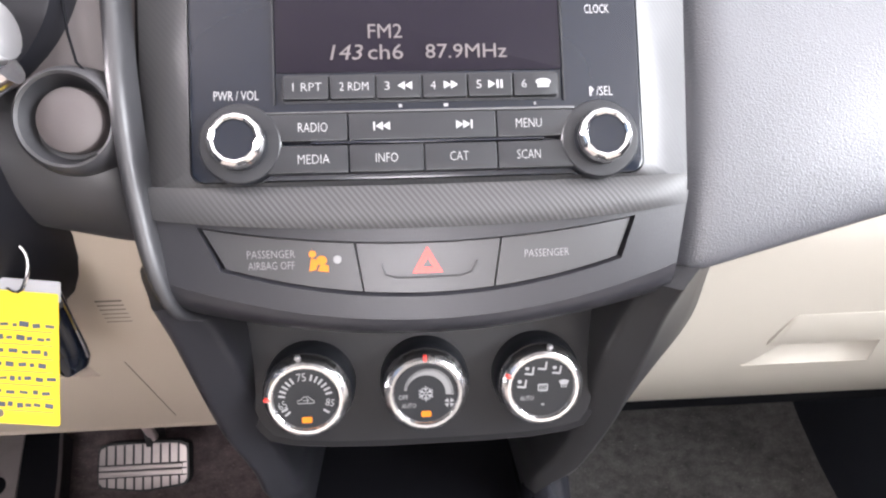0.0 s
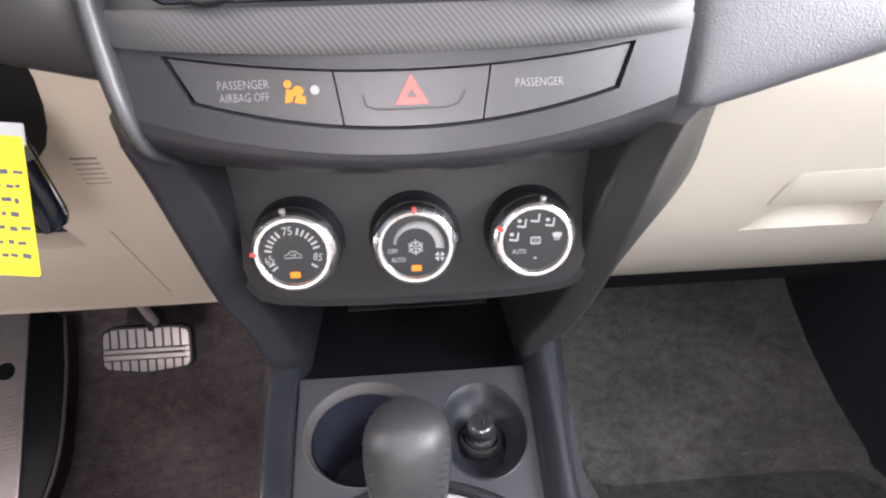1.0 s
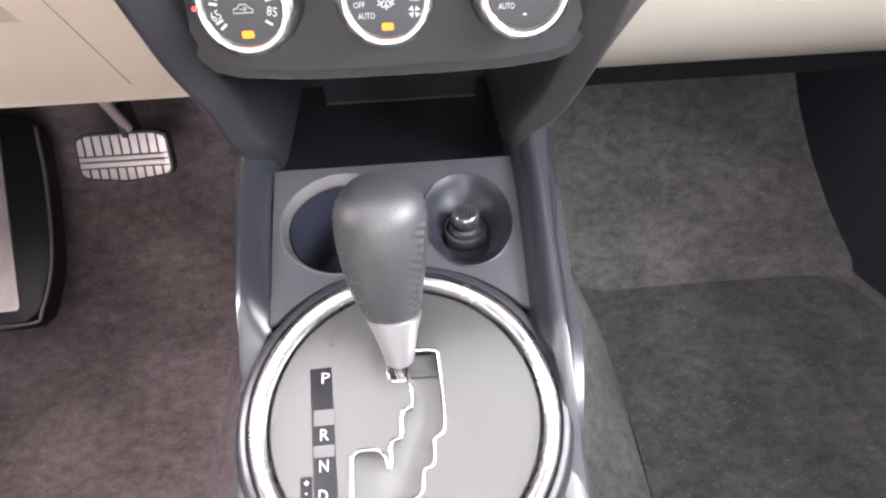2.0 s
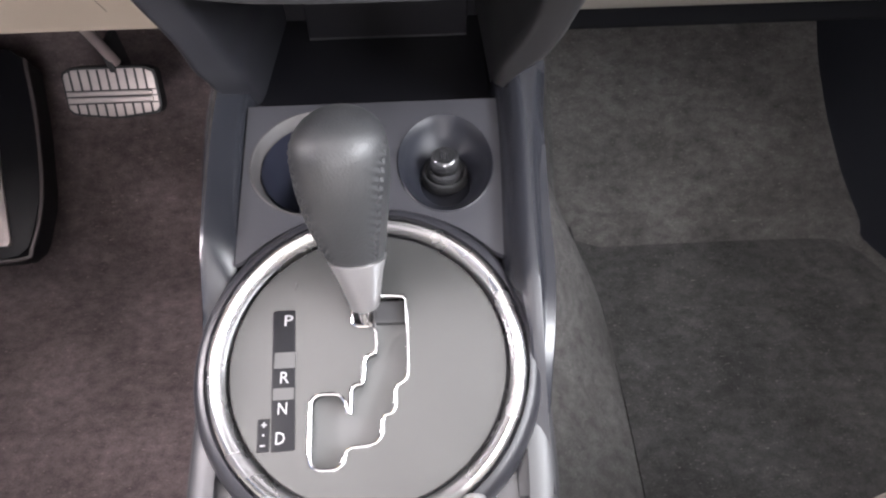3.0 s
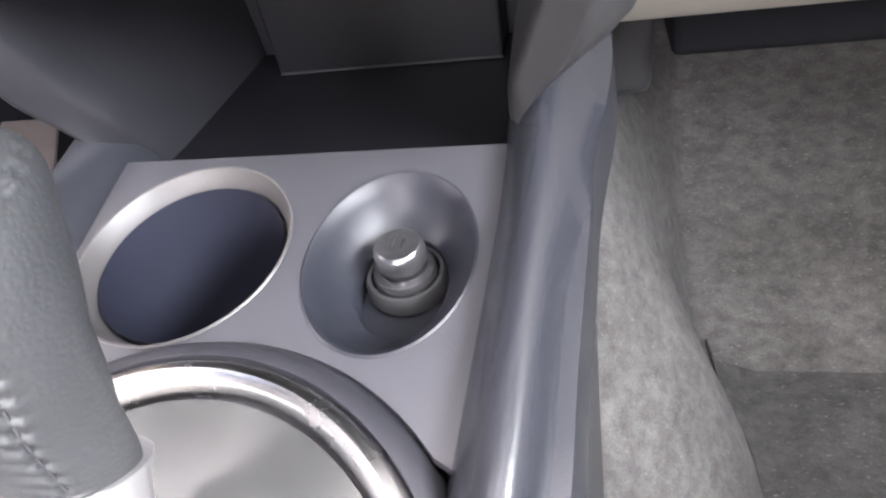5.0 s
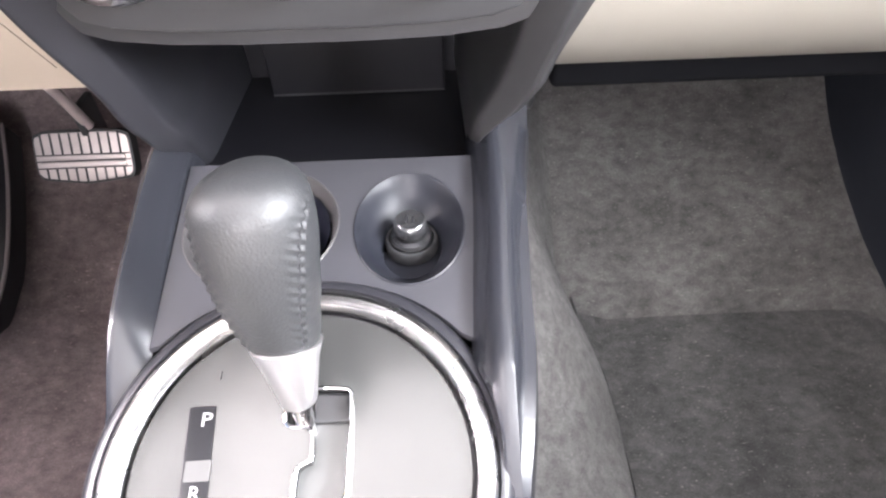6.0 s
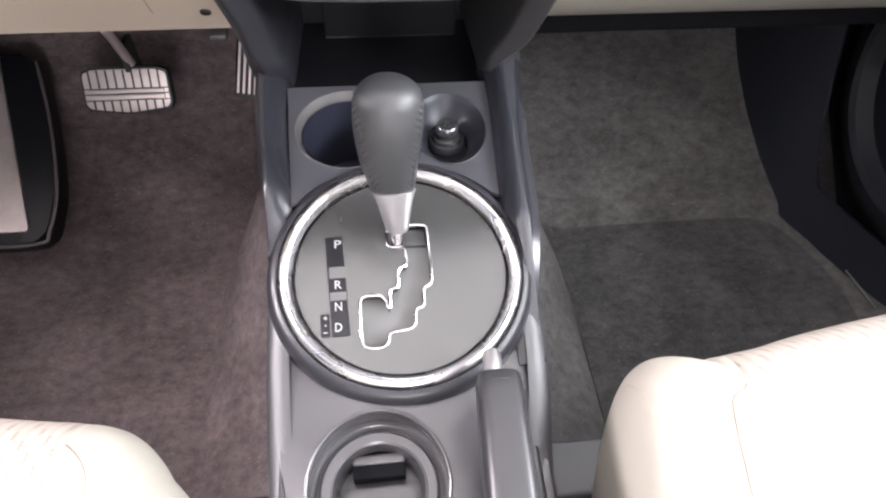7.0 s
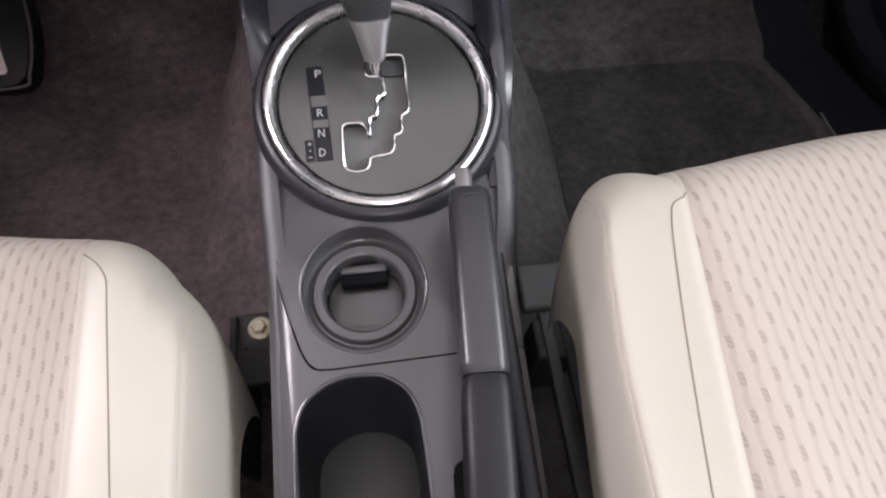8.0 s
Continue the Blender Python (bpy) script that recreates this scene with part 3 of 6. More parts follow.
# light strip that edges the stack on the driver's side
strip_line = spline([(-0.1315, 0.275, 0.66), (-0.1292, 0.262, 0.629), (-0.1235, 0.239, 0.5956), (-0.1208, 0.229, 0.561), (-0.1155, 0.2205, 0.5246), (-0.1105, 0.2235, 0.502), (-0.104, 0.236, 0.492)], 8)
strip_rows = []
for i, p in enumerate(strip_line):
    k = 1.0 - 0.45 * ramp(i / (len(strip_line) - 1), 0.6, 1.0)
    strip_rows.append([Vector(p) + Vector((0.0012 + 0.68 * x, y, 0)) * k for x, y in ((-0.0062, 0.016), (-0.0062, 0.005), (-0.0054, 0.0018), (-0.0038, 0.0002), (-0.001, -0.0006), (0.0022, -0.0004), (0.0040, 0.0006), (0.0050, 0.0028), (0.0054, 0.006), (0.0054, 0.016))])
part("edge_strip", loft(strip_rows), STRIP, dash, "light grey edge strip")


# housing of the switch bar, with its opening, and the rounded lip under it
def bar_front(x, z, d):
    return Vector((x, 0.2215 + 0.7 * x * x + 0.30 * (z - 0.535) + d, z))


def bar_top(x):
    return 0.5325 + 0.70 * x * x


def bar_low(x):
    return 0.5115 + 1.45 * x * x


def lip_low(x):
    return 0.5015 + 1.25 * x * x


def band(x0, x1, top, low, n=16):
    xs = [x0 + (x1 - x0) * i / n for i in range(n + 1)]
    return [(x, top(x)) for x in xs] + [(x, low(x)) for x in xs[::-1]]


def slanted(xt0, xt1, xl0, xl1, top, low, n=16):
    """A strip whose two ends lean inwards towards its lower edge."""
    up = [xt0 + (xt1 - xt0) * i / n for i in range(n + 1)]
    down = [xl0 + (xl1 - xl0) * i / n for i in range(n + 1)]
    return [(x, top(x)) for x in up] + [(x, low(x)) for x in down[::-1]]


house = slanted(-0.1165, 0.1190, -0.1125, 0.1135, lambda x: 0.5425 + 0.40 * x * x, lip_low)
opening = slanted(-0.0963, 0.0934, -0.0870, 0.0866, lambda x: bar_top(x) + 0.0010, lambda x: bar_low(x) - 0.0006)
part("switch_housing", plate(house, [opening], bar_front, 0.010), PLASTIC, dash, "dark grey housing round the switch bar")


def lip(u, v):
    x = -0.1125 + 0.226 * u
    top, q = lip_low(x), bar_front(x, lip_low(x), 0)
    prof = [(0.0, 0.0), (0.0005, -0.004), (0.004, -0.0085), (0.012, -0.013), (0.026, -0.019), (0.045, -0.026), (0.064, -0.031), (0.080, -0.034)]
    p = along([(c.x, c.y) for c in spline([(a, b, 0) for a, b in prof], 4)], v)
    return Vector((x, q.y + p.x, top + p.y * (1 + 0.5 * (x / 0.116) ** 2)))


part("switch_lip", sheet(lip, 40, 30), PLASTIC, dash, "rounded lip under the switch bar")


# the stack's legs that run down to the console
def leg_section(side, z, inner, mid, outer, y, depth):
    k = min(1.0, (mid - inner) / 0.016)
    facet = mid - 0.0035 * k
    pts = [(inner - 0.004, 0.46), (inner - 0.0015, y + 0.020), (inner - 0.0004, y + 0.0105), (inner + 0.0012 * k, y + 0.0078), (inner + 0.0030 * k, y + 0.0066), (facet, y + 0.0004), (facet + 0.0016 * k, y), (mid, y + 0.0008),
           (mid + 0.0022 * k, y + 0.0034), (mid + 0.3 * (outer - mid), y + 0.28 * depth), (mid + 0.7 * (outer - mid), y + 0.62 * depth), (outer - 0.003 * k, y + 0.82 * depth), (outer, y + depth), (outer, 0.46)]
    return [Vector((side * x, yy, z)) for x, yy in pts]


def leg(side):
    """Rows of height, inner edge, ridge, outer edge, front and depth."""
    rows = [(0.505, 0.106, 0.118, 0.160, 0.222, 0.06), (0.48, 0.102, 0.119, 0.164, 0.2385, 0.055), (0.45, 0.0985, 0.1185, 0.164, 0.252, 0.05), (0.415, 0.0975, 0.1175, 0.154, 0.267, 0.045),
            (0.385, 0.0970, 0.1150, 0.140, 0.279, 0.04), (0.35, 0.0920, 0.1080, 0.125, 0.293, 0.035), (0.328, 0.0850, 0.1010, 0.1185, 0.302, 0.03), (0.314, 0.0795, 0.0910, 0.1020, 0.309, 0.026), (0.300, 0.0765, 0.0820, 0.0875, 0.316, 0.020), (0.284, 0.0755, 0.0775, 0.0790, 0.325, 0.010)]
    if side < 0:
        rows[-4:] = [(0.325, 0.0900, 0.1070, 0.119, 0.303, 0.03), (0.312, 0.0870, 0.1045, 0.119, 0.310, 0.028), (0.298, 0.0860, 0.1030, 0.119, 0.318, 0.026), (0.285, 0.0855, 0.102, 0.118, 0.326, 0.022)]
        rows.append((0.262, 0.0855, 0.102, 0.118, 0.338, 0.022))
    if side < 0:
        narrow = (0.142, 0.143, 0.139, 0.137, 0.133, 0.125, 0.119, 0.119, 0.119, 0.118, 0.118)
        rows = [(z, a, m, o, y, d * 0.9) for (z, a, m, _, y, d), o in zip(rows, narrow)]
    fine = [spline([(r[0], r[i], 0) for r in rows], 4) for i in range(1, 6)]
    sections = [leg_section(side, fine[0][k].x, *(f[k].y for f in fine)) for k in range(len(fine[0]))]
    return loft(sections)


# matching legs; the right one is coloured paler for the light on it
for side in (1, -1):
    part("stack_leg", leg(side), LIT_PLASTIC if side > 0 else PLASTIC, dash, "dark plastic leg running down to the console")

# open storage pocket under the climate panel
tray = part("storage_pocket", loft([[Vector((x, y, z)) for y, z in ((0.286, 0.404), (0.286, 0.398), (0.452, 0.398), (0.452, 0.270), (0.318, 0.274), (0.318, 0.266), (0.462, 0.262), (0.462, 0.404))] for x in (-0.099, 0.099)]), PLASTIC_DARK, dash, "open black storage pocket")
part("back_panel", box(-0.060, 0.064, 0.421, 0.453, 0.2715, 0.39, 0.002), PLASTIC_DARK, tray, "flat panel at the back of the pocket")
part("panel_edge", tube([(-0.0598, 0.4208, 0.2722), (0.0638, 0.4208, 0.2722)], 0.0006, 6), STRIP, tray)

# ---- driver's knee panel and glovebox ----
knee = thing("knee_panel", (-0.35, 0.45, 0.27), "beige plastic knee panel under the steering column", "panel")


def knee_point(u, v):
    x = -0.76 + 0.67 * u
    prof = spline([(0.262, 0.545, 0), (0.303, 0.476, 0), (0.369, 0.387, 0), (0.4485, 0.280, 0), (0.458, 0.2665, 0), (0.472, 0.262, 0), (0.56, 0.268, 0)], 8)
    p = along([(q.x, q.y) for q in prof], v)
    return Vector((x, p.x, p.y))


def hole_sheet(xs, zs, point, skip, depth):
    """A curved sheet laid over columns xs(j) and rows zs, with one block left open and drawn inwards as a recess."""
    bm = bmesh.new()
    rows = [[bm.verts.new(point(x, z, 0)) for x in xs(z)] for z in zs]
    i0, i1, j0, j1 = skip
    for j in range(len(rows) - 1):
        for i in range(len(rows[0]) - 1):
            if not (i0 <= i < i1 and j0 <= j < j1):
                bm.faces.new((rows[j][i], rows[j][i + 1], rows[j + 1][i + 1], rows[j + 1][i]))
    back = {}
    for j in range(j0, j1 + 1):
        for i in range(i0, i1 + 1):
            back[j, i] = bm.verts.new(point(xs(zs[j])[i], zs[j], depth(i - i0, j - j0) if callable(depth) else depth))
    for j in range(j0, j1):
        for i in range(i0, i1):
            bm.faces.new((back[j, i], back[j, i + 1], back[j + 1, i + 1], back[j + 1, i]))
    rim = [(j0, i) for i in range(i0, i1)] + [(j, i1) for j in range(j0, j1)] + [(j1, i) for i in range(i1, i0, -1)] + [(j, i0) for j in range(j1, j0, -1)]
    for a, b in zip(rim, rim[1:] + rim[:1]):
        bm.faces.new((rows[a[0]][a[1]], rows[b[0]][b[1]], back[b], back[a]))
    return bm


KNEE = [tuple(knee_point(0, i / 48))[1:] for i in range(49)]


def knee_columns(s):
    return [-0.76 + 0.36 * i / 6 for i in range(6)] + [-0.40 + 0.165 * i / 8 for i in range(8)] + [-0.235 + 0.145 * i / 6 for i in range(7)]


def knee_surface(x, s, d):
    k = min(s * 48, 47.999)
    a, b = KNEE[int(k)], KNEE[int(k) + 1]
    f = k - int(k)
    return Vector((x, a[0] + (b[0] - a[0]) * f + 0.8 * d, a[1] + (b[1] - a[1]) * f + 0.25 * d))


part("knee_cover", hole_sheet(knee_columns, [i / 48 for i in range(49)], knee_surface, (6, 14, 10, 17), 0.05), BEIGE, knee)
# black sheet in place of the shadow below the knee panel
part("under_shade_panel", box(-0.76, -0.125, 0.540, 0.80, 0.250, 0.264, 0.004), SHADE_SEAM_BLACK, knee)
part("column_opening", box(-0.395, -0.24, 0.395, 0.40, 0.375, 0.46, 0.002), PLASTIC_DARK, knee)
for i in range(6):
    z = 0.4695 - 0.0043 * i
    y = 0.369 - 0.74 * (z - 0.387)
    part("vent_slot", box(-0.1875 - 0.0009 * i, -0.1725 - 0.0008 * i, y - 0.0006, y + 0.003, z - 0.0009, z + 0.0009, 0.0003), BEIGE_SHADE, knee)
seam_line = [(-0.208 - 0.0075 * t, 0.369 - 0.74 * (0.394 - 0.104 * t - 0.387) - 0.0002, 0.394 - 0.104 * t) for t in (0, 0.25, 0.5, 0.75, 1)]
part("seam", tube(seam_line, 0.0003, 6), THREAD, knee)

glovebox = thing("glovebox", (0.40, 0.45, 0.26), "closed ivory plastic glovebox with recessed pull handle", "glovebox")
GLOVE = spline([(0.294, 0.530, 0), (0.292, 0.508, 0), (0.300, 0.479, 0), (0.344, 0.384, 0), (0.392, 0.320, 0), (0.448, 0.275, 0), (0.478, 0.2645, 0), (0.56, 0.270, 0)], 10)


def glove_surface(x, s, d):
    """s runs down the lid's profile; d goes into it."""
    k = s * (len(GLOVE) - 1)
    i = min(int(k), len(GLOVE) - 2)
    p = GLOVE[i].lerp(GLOVE[i + 1], k - i)
    t = (GLOVE[i + 1] - GLOVE[i]).normalized()
    return Vector((x, p.x - t.y * d, p.y + t.x * d * 0.0))


GLOVE_S = [i / 70 for i in range(71)]
S_TOP, S_LOW = 28, 31


def glove_columns(s):
    j = s * 70
    k = min(1.0, max(0.0, (j - S_TOP) / (S_LOW - S_TOP)))
    left, right = 0.2520 - 0.0165 * k, 0.326 + 0.008 * k
    return [0.112 + (left - 0.112) * i / 8 for i in range(8)] + [left + (right - left) * i / 8 for i in range(8)] + [right + (0.76 - right) * i / 6 for i in range(7)]


# underside panel, blackened to paint the shadow beneath the glovebox
part("under_shade_panel", box(0.156, 0.76, 0.492, 0.80, 0.227, 0.258, 0.006), SHADE_SEAM_BLACK, glovebox)
lid = part("lid", hole_sheet(glove_columns, GLOVE_S, glove_surface, (8, 16, S_TOP, S_LOW), lambda i, j: 0.0005 + 0.022 * min(1.0, i / 1.5, (8 - i) / 1.5) * (1 - j / 3)), BEIGE_LIGHT, glovebox)
part("pull_handle", loft([[glove_surface(x, s, d) for s, d in ((top, 0.004), (top, -0.0006), (top + 0.003, -0.0013), (0.396, -0.0013), (0.3995, -0.0004), (0.3995, 0.005))]
                          for x, top in ((0.2415, 0.3915), (0.2430, 0.382), (0.2448, 0.370), (0.2470, 0.361), (0.2505, 0.3575), (0.36, 0.3570), (0.466, 0.3575), (0.471, 0.362), (0.475, 0.385))]), BEIGE_LIGHT, glovebox)

# ---- head unit ----
radio = thing("car_radio", (0, 0.25, 0.557), "gloss black car radio with lit display and chrome-ringed knobs", "radio")
part("faceplate", prism(rounded(-0.0962, 0.0962, 0.0008, 0.1175, 0.006), -0.015, 0.0012, 0.001, FACE), GLOSS, radio)
part("display", prism(rounded(-0.0605, 0.0615, 0.0465, 0.0795, 0.001), 0.0012, 0.0018, 0.0003, FACE), material("display_glass", (0.006, 0.0045, 0.009), 0.12, blotch=0.04, spec=0.16), radio, "dark lit display")
part("disc_slot", prism(rounded(-0.088, 0.092, 0.0815, 0.0865, 0.001), 0.0012, 0.0026, 0.0006, FACE), GREY, radio, "grey slot edge above the display")
for x in (-0.0612, 0.0622):
    part("display_edge", prism(rounded(x - 0.0004, x + 0.0004, 0.033, 0.0795, 0.0003, 2), 0.0012, 0.0024, 0, FACE), BUTTON, radio)


def word(text, height, m, mat, parent, width=None, name="lettering", **kw):
    return part(name, lettering(text, height, m, width, **kw), mat, parent)


word("FM2", 0.0062, on(FACE, -0.0140, 0.0640, 0.0021), DISPLAY_TEXT, radio, 0.0145)
word("143", 0.0066, on(FACE, -0.0305, 0.0550, 0.0021), DISPLAY_TEXT, radio, 0.0140, slant=0.2)
word("ch6", 0.0066, on(FACE, -0.0140, 0.0550, 0.0021), DISPLAY_TEXT, radio, 0.0150)
word("87.9MHz", 0.0062, on(FACE, 0.0205, 0.0550, 0.0021), DISPLAY_TEXT, radio, 0.0350)
word("PWR / VOL", 0.0040, on(FACE, -0.0770, 0.0373, 0.0015), WHITE, radio, 0.0185)
word("CLOCK", 0.0040, on(FACE, 0.0785, 0.0730, 0.0015), WHITE, radio, 0.0110)
word("/SEL", 0.0040, on(FACE, 0.0803, 0.0366, 0.0015), WHITE, radio, 0.0072)
part("note_icon", joined(prism([(0.0737, 0.0346), (0.0745, 0.0346), (0.0745, 0.0386), (0.0737, 0.0386)], 0.0012, 0.0015, 0, FACE),
     prism([(0.0745, 0.0386), (0.0757, 0.0372), (0.0745, 0.0360)], 0.0012, 0.0015, 0, FACE)), WHITE, radio)


def triangle(x, y, w, h, direction):
    return [(x - direction * w / 2, y - h / 2), (x + direction * w / 2, y), (x - direction * w / 2, y + h / 2)]


def flat(m, z, *outlines):
    return joined(*[prism(o, z, z + 0.0003, 0, m) for o in outlines])


def bar(x, y, w, h):
    return [(x - w / 2, y - h / 2), (x + w / 2, y - h / 2), (x + w / 2, y + h / 2), (x - w / 2, y + h / 2)]


# six preset buttons
PRESETS = ("1 RPT", "2 RDM", "3", "4", "5", "6")
preset_strip = part("preset_strip", prism(rounded(-0.0580, 0.0602, 0.0335, 0.0456, 0.002), 0.0012, 0.0016, 0.0003, FACE), BUTTON, radio)
for i, text in enumerate(PRESETS):
    x0 = -0.0572 + 0.01945 * i
    key = part("preset_key", prism(rounded(x0, x0 + 0.0189, 0.0345, 0.0446, 0.0008, 3), 0.0016, 0.0042, 0.0011, FACE), BUTTON, radio)
    cx = x0 + 0.0095
    if i < 2:
        word(text, 0.0037, on(FACE, cx + 0.0006, 0.0396, 0.0044), WHITE, key, 0.0120, bold=-0.012)
    else:
        word(text, 0.0037, on(FACE, cx - 0.0050, 0.0396, 0.0044), WHITE, key, 0.0021, bold=-0.012)
        d = {2: -1, 3: 1, 4: 1, 5: 0}[i]
        if d and i < 4:
            icon = flat(FACE, 0.0043, triangle(cx + 0.0010, 0.0396, 0.0030, 0.0036, d), triangle(cx + 0.0040, 0.0396, 0.0030, 0.0036, d))
        elif i == 4:
            icon = flat(FACE, 0.0043, triangle(cx + 0.0005, 0.0396, 0.0030, 0.0036, 1), bar(cx + 0.0030, 0.0396, 0.0009, 0.0036), bar(cx + 0.0047, 0.0396, 0.0009, 0.0036))
        else:
            icon = flat(FACE, 0.0043, oval(cx + 0.0032, 0.0402, 0.0033, 0.0015, 16), bar(cx + 0.0032, 0.0386, 0.0050, 0.0015))
        part("key_icon", icon, WHITE, key)
for x, w in ((-0.0085, 0.0014), (0.0110, 0.0018), (0.0495, 0.0008)):
    part("tick", flat(FACE, 0.0013, bar(x, 0.0318, w, 0.0012)), WHITE, radio)

# two rows of large buttons with the edge above
part("key_edge", prism([(-0.066, 0.0282), (0.0655, 0.0282), (0.0655, 0.0292), (-0.066, 0.0288)], 0.0012, 0.0058, 0.0004, FACE), GREY, radio, "grey edge above the lower buttons")
ROWS_OF_KEYS = (("RADIO", -0.0652, -0.0308, 0.0165, 0.0280, -0.0450, 0.0120), ("", -0.0303, 0.0315, 0.0165, 0.0280, 0, 0), ("MENU", 0.0320, 0.0650, 0.0165, 0.0280, 0.0455, 0.0110),
                ("MEDIA", -0.0652, -0.0308, 0.0032, 0.0147, -0.0450, 0.0130), ("INFO", -0.0303, 0.0005, 0.0032, 0.0147, -0.0148, 0.0092), ("CAT", 0.0010, 0.0315, 0.0032, 0.0147, 0.0155, 0.0078), ("SCAN", 0.0320, 0.0650, 0.0032, 0.0147, 0.0450, 0.0100))
for text, x0, x1, y0, y1, cx, w in ROWS_OF_KEYS:
    key = part("key", prism(rounded(x0, x1, y0, y1, 0.0005, 2), 0.0012, 0.0056, 0.0006, FACE), BUTTON, radio)
    mid = (y0 + y1) / 2
    if text:
        word(text, 0.0040, on(FACE, cx, mid, 0.0058), WHITE, key, w, bold=-0.012)
    else:
        part("track_back_icon", flat(FACE, 0.0057, bar(-0.0197, mid, 0.0007, 0.0036), triangle(-0.0176, mid, 0.0030, 0.0036, -1), triangle(-0.0146, mid, 0.0030, 0.0036, -1)), WHITE, key)
        part("track_forward_icon", flat(FACE, 0.0057, bar(0.0212, mid, 0.0007, 0.0036), triangle(0.0191, mid, 0.0030, 0.0036, 1), triangle(0.0161, mid, 0.0030, 0.0036, 1)), WHITE, key)
part("key_divider", prism(rounded(-0.046, 0.052, 0.0152, 0.0161, 0.0004, 2), 0.0012, 0.0060, 0.0004, FACE), GLOSS, radio)
SHRINK = Matrix.Diagonal((0.82, 0.82, 0.86, 1))
for x, y in ((-0.0748, 0.0160), (0.0760, 0.0150)):
    knob = part("knob", lathe([(0.0185, 0.001), (0.0183, 0.0045), (0.0165, 0.0060), (0.0138, 0.0066), (0.0135, 0.012), (0.0128, 0.0165), (0.0100, 0.0170)], on(FACE, x, y) @ SHRINK), BUTTON, radio)
    ring_rows = []
    for r, z in ((0.0139, 0.0125), (0.0139, 0.0150), (0.0128, 0.0170), (0.0112, 0.0178), (0.0100, 0.0170), (0.0098, 0.0150)):
        ring_rows.append([on(FACE, x, y) @ SHRINK @ Vector(((r + 0.00012 * math.cos(12 * a)) * math.cos(a), (r + 0.00012 * math.cos(12 * a)) * math.sin(a), z)) for a in [2 * math.pi * i / 96 for i in range(96)]])
    part("knob_ring", loft(ring_rows, True, False), CHROME, knob, "chrome ring")
    part("knob_cap", lathe([(0.0100, 0.0160), (0.0096, 0.0164), (0.0, 0.0160)], on(FACE, x, y) @ SHRINK), GLOSS, knob)
    part("knob_base", lathe([(0.0206, 0.0012), (0.0205, 0.0062), (0.0197, 0.0070), (0.0180, 0.0072), (0.0, 0.0072)], on(FACE, x, y) @ SHRINK), BUTTON, radio)

# ---- switch bar ----
switches = thing("switch_bar", (0, 0.23, 0.513), "dark grey switch bar with red hazard triangle and airbag warning lamp", "switch panel")


def at_bar(x, z, d):
    return bar_front(x, z, 0.0022 + d)


def bar_frame(x, z, lift=0.0):
    p = at_bar(x, z, 0)
    m = leaning(p, 0.30)
    turn = math.atan(1.4 * x)
    return m @ pose(0, 0, lift, 0, math.degrees(turn), 0)


part("backing", plate(slanted(-0.0985, 0.0960, -0.0895, 0.0890, lambda x: bar_top(x) + 0.002, lambda x: bar_low(x) - 0.002), [], lambda x, z, d: bar_front(x, z, 0.0075 + d), 0.002), PLASTIC_DARK, switches)
SEGMENTS = (("lamp_cover", -0.0944, -0.0302, -0.0850, -0.0272), ("hazard_switch", -0.0294, 0.0325, -0.0264, 0.0292), ("passenger_cover", 0.0333, 0.0917, 0.0300, 0.0850))
covers = []
for nm, xt0, xt1, xl0, xl1 in SEGMENTS:
    outline = slanted(xt0, xt1, xl0, xl1, lambda x: bar_top(x) - 0.0004, lambda x: bar_low(x) + 0.0003, 14)
    covers.append(part(nm, plate(outline, [], at_bar, 0.005), SWITCH, switches))
word("PASSENGER", 0.0034, bar_frame(-0.0655, 0.5285, 0.0004), DIM_PRINT, covers[0], 0.0205, bold=-0.012)
word("AIRBAG OFF", 0.0034, bar_frame(-0.0655, 0.5238, 0.0004), DIM_PRINT, covers[0], 0.0200, bold=-0.012)
lamp_at = bar_frame(-0.0455, 0.5255, 0.0003)
part("airbag_lamp", flat(lamp_at, 0.0, oval(-0.0024, 0.0032, 0.0015, 0.0015, 14), [(-0.0040, -0.0040), (-0.0012, -0.0036), (0.0004, 0.0004), (-0.0030, 0.0014)], oval(0.0014, 0.0004, 0.0022, 0.0020, 14),
     [(-0.0004, -0.0040), (0.0042, -0.0046), (0.0042, -0.0018), (0.0010, -0.0010)]), AMBER, covers[0], "lit amber airbag lamp")
part("sensor_dot", lathe([(0.0019, 0.0), (0.0017, 0.0005), (0.0, 0.0006)], bar_frame(-0.0375, 0.5262, 0.0), 20), DIM_PRINT, covers[0])
haz = bar_frame(0.0008, 0.5243, 0.0004)


def ring_tri(r):
    return [(r * math.cos(radians(a)), r * math.sin(radians(a))) for a in (90, 210, 330)]


part("hazard_triangle", plate(ring_tri(0.0075), [ring_tri(0.0028)], lambda x, y, d: haz @ Vector((x, y - 0.0008, -d)), 0.0002), RED, covers[1], "red warning triangle")
part("finger_edge", tube([haz @ Vector((x, y, 0.0)) for x, y in ((-0.0195, 0.0), (-0.018, -0.0048), (-0.014, -0.0063), (0.014, -0.0063), (0.019, -0.0048), (0.0215, 0.0))], 0.0004, 8), SWITCH, covers[1])
word("PASSENGER", 0.0034, bar_frame(0.0530, 0.5258, 0.0004), DIM_PRINT, covers[2], 0.0200, bold=-0.012)

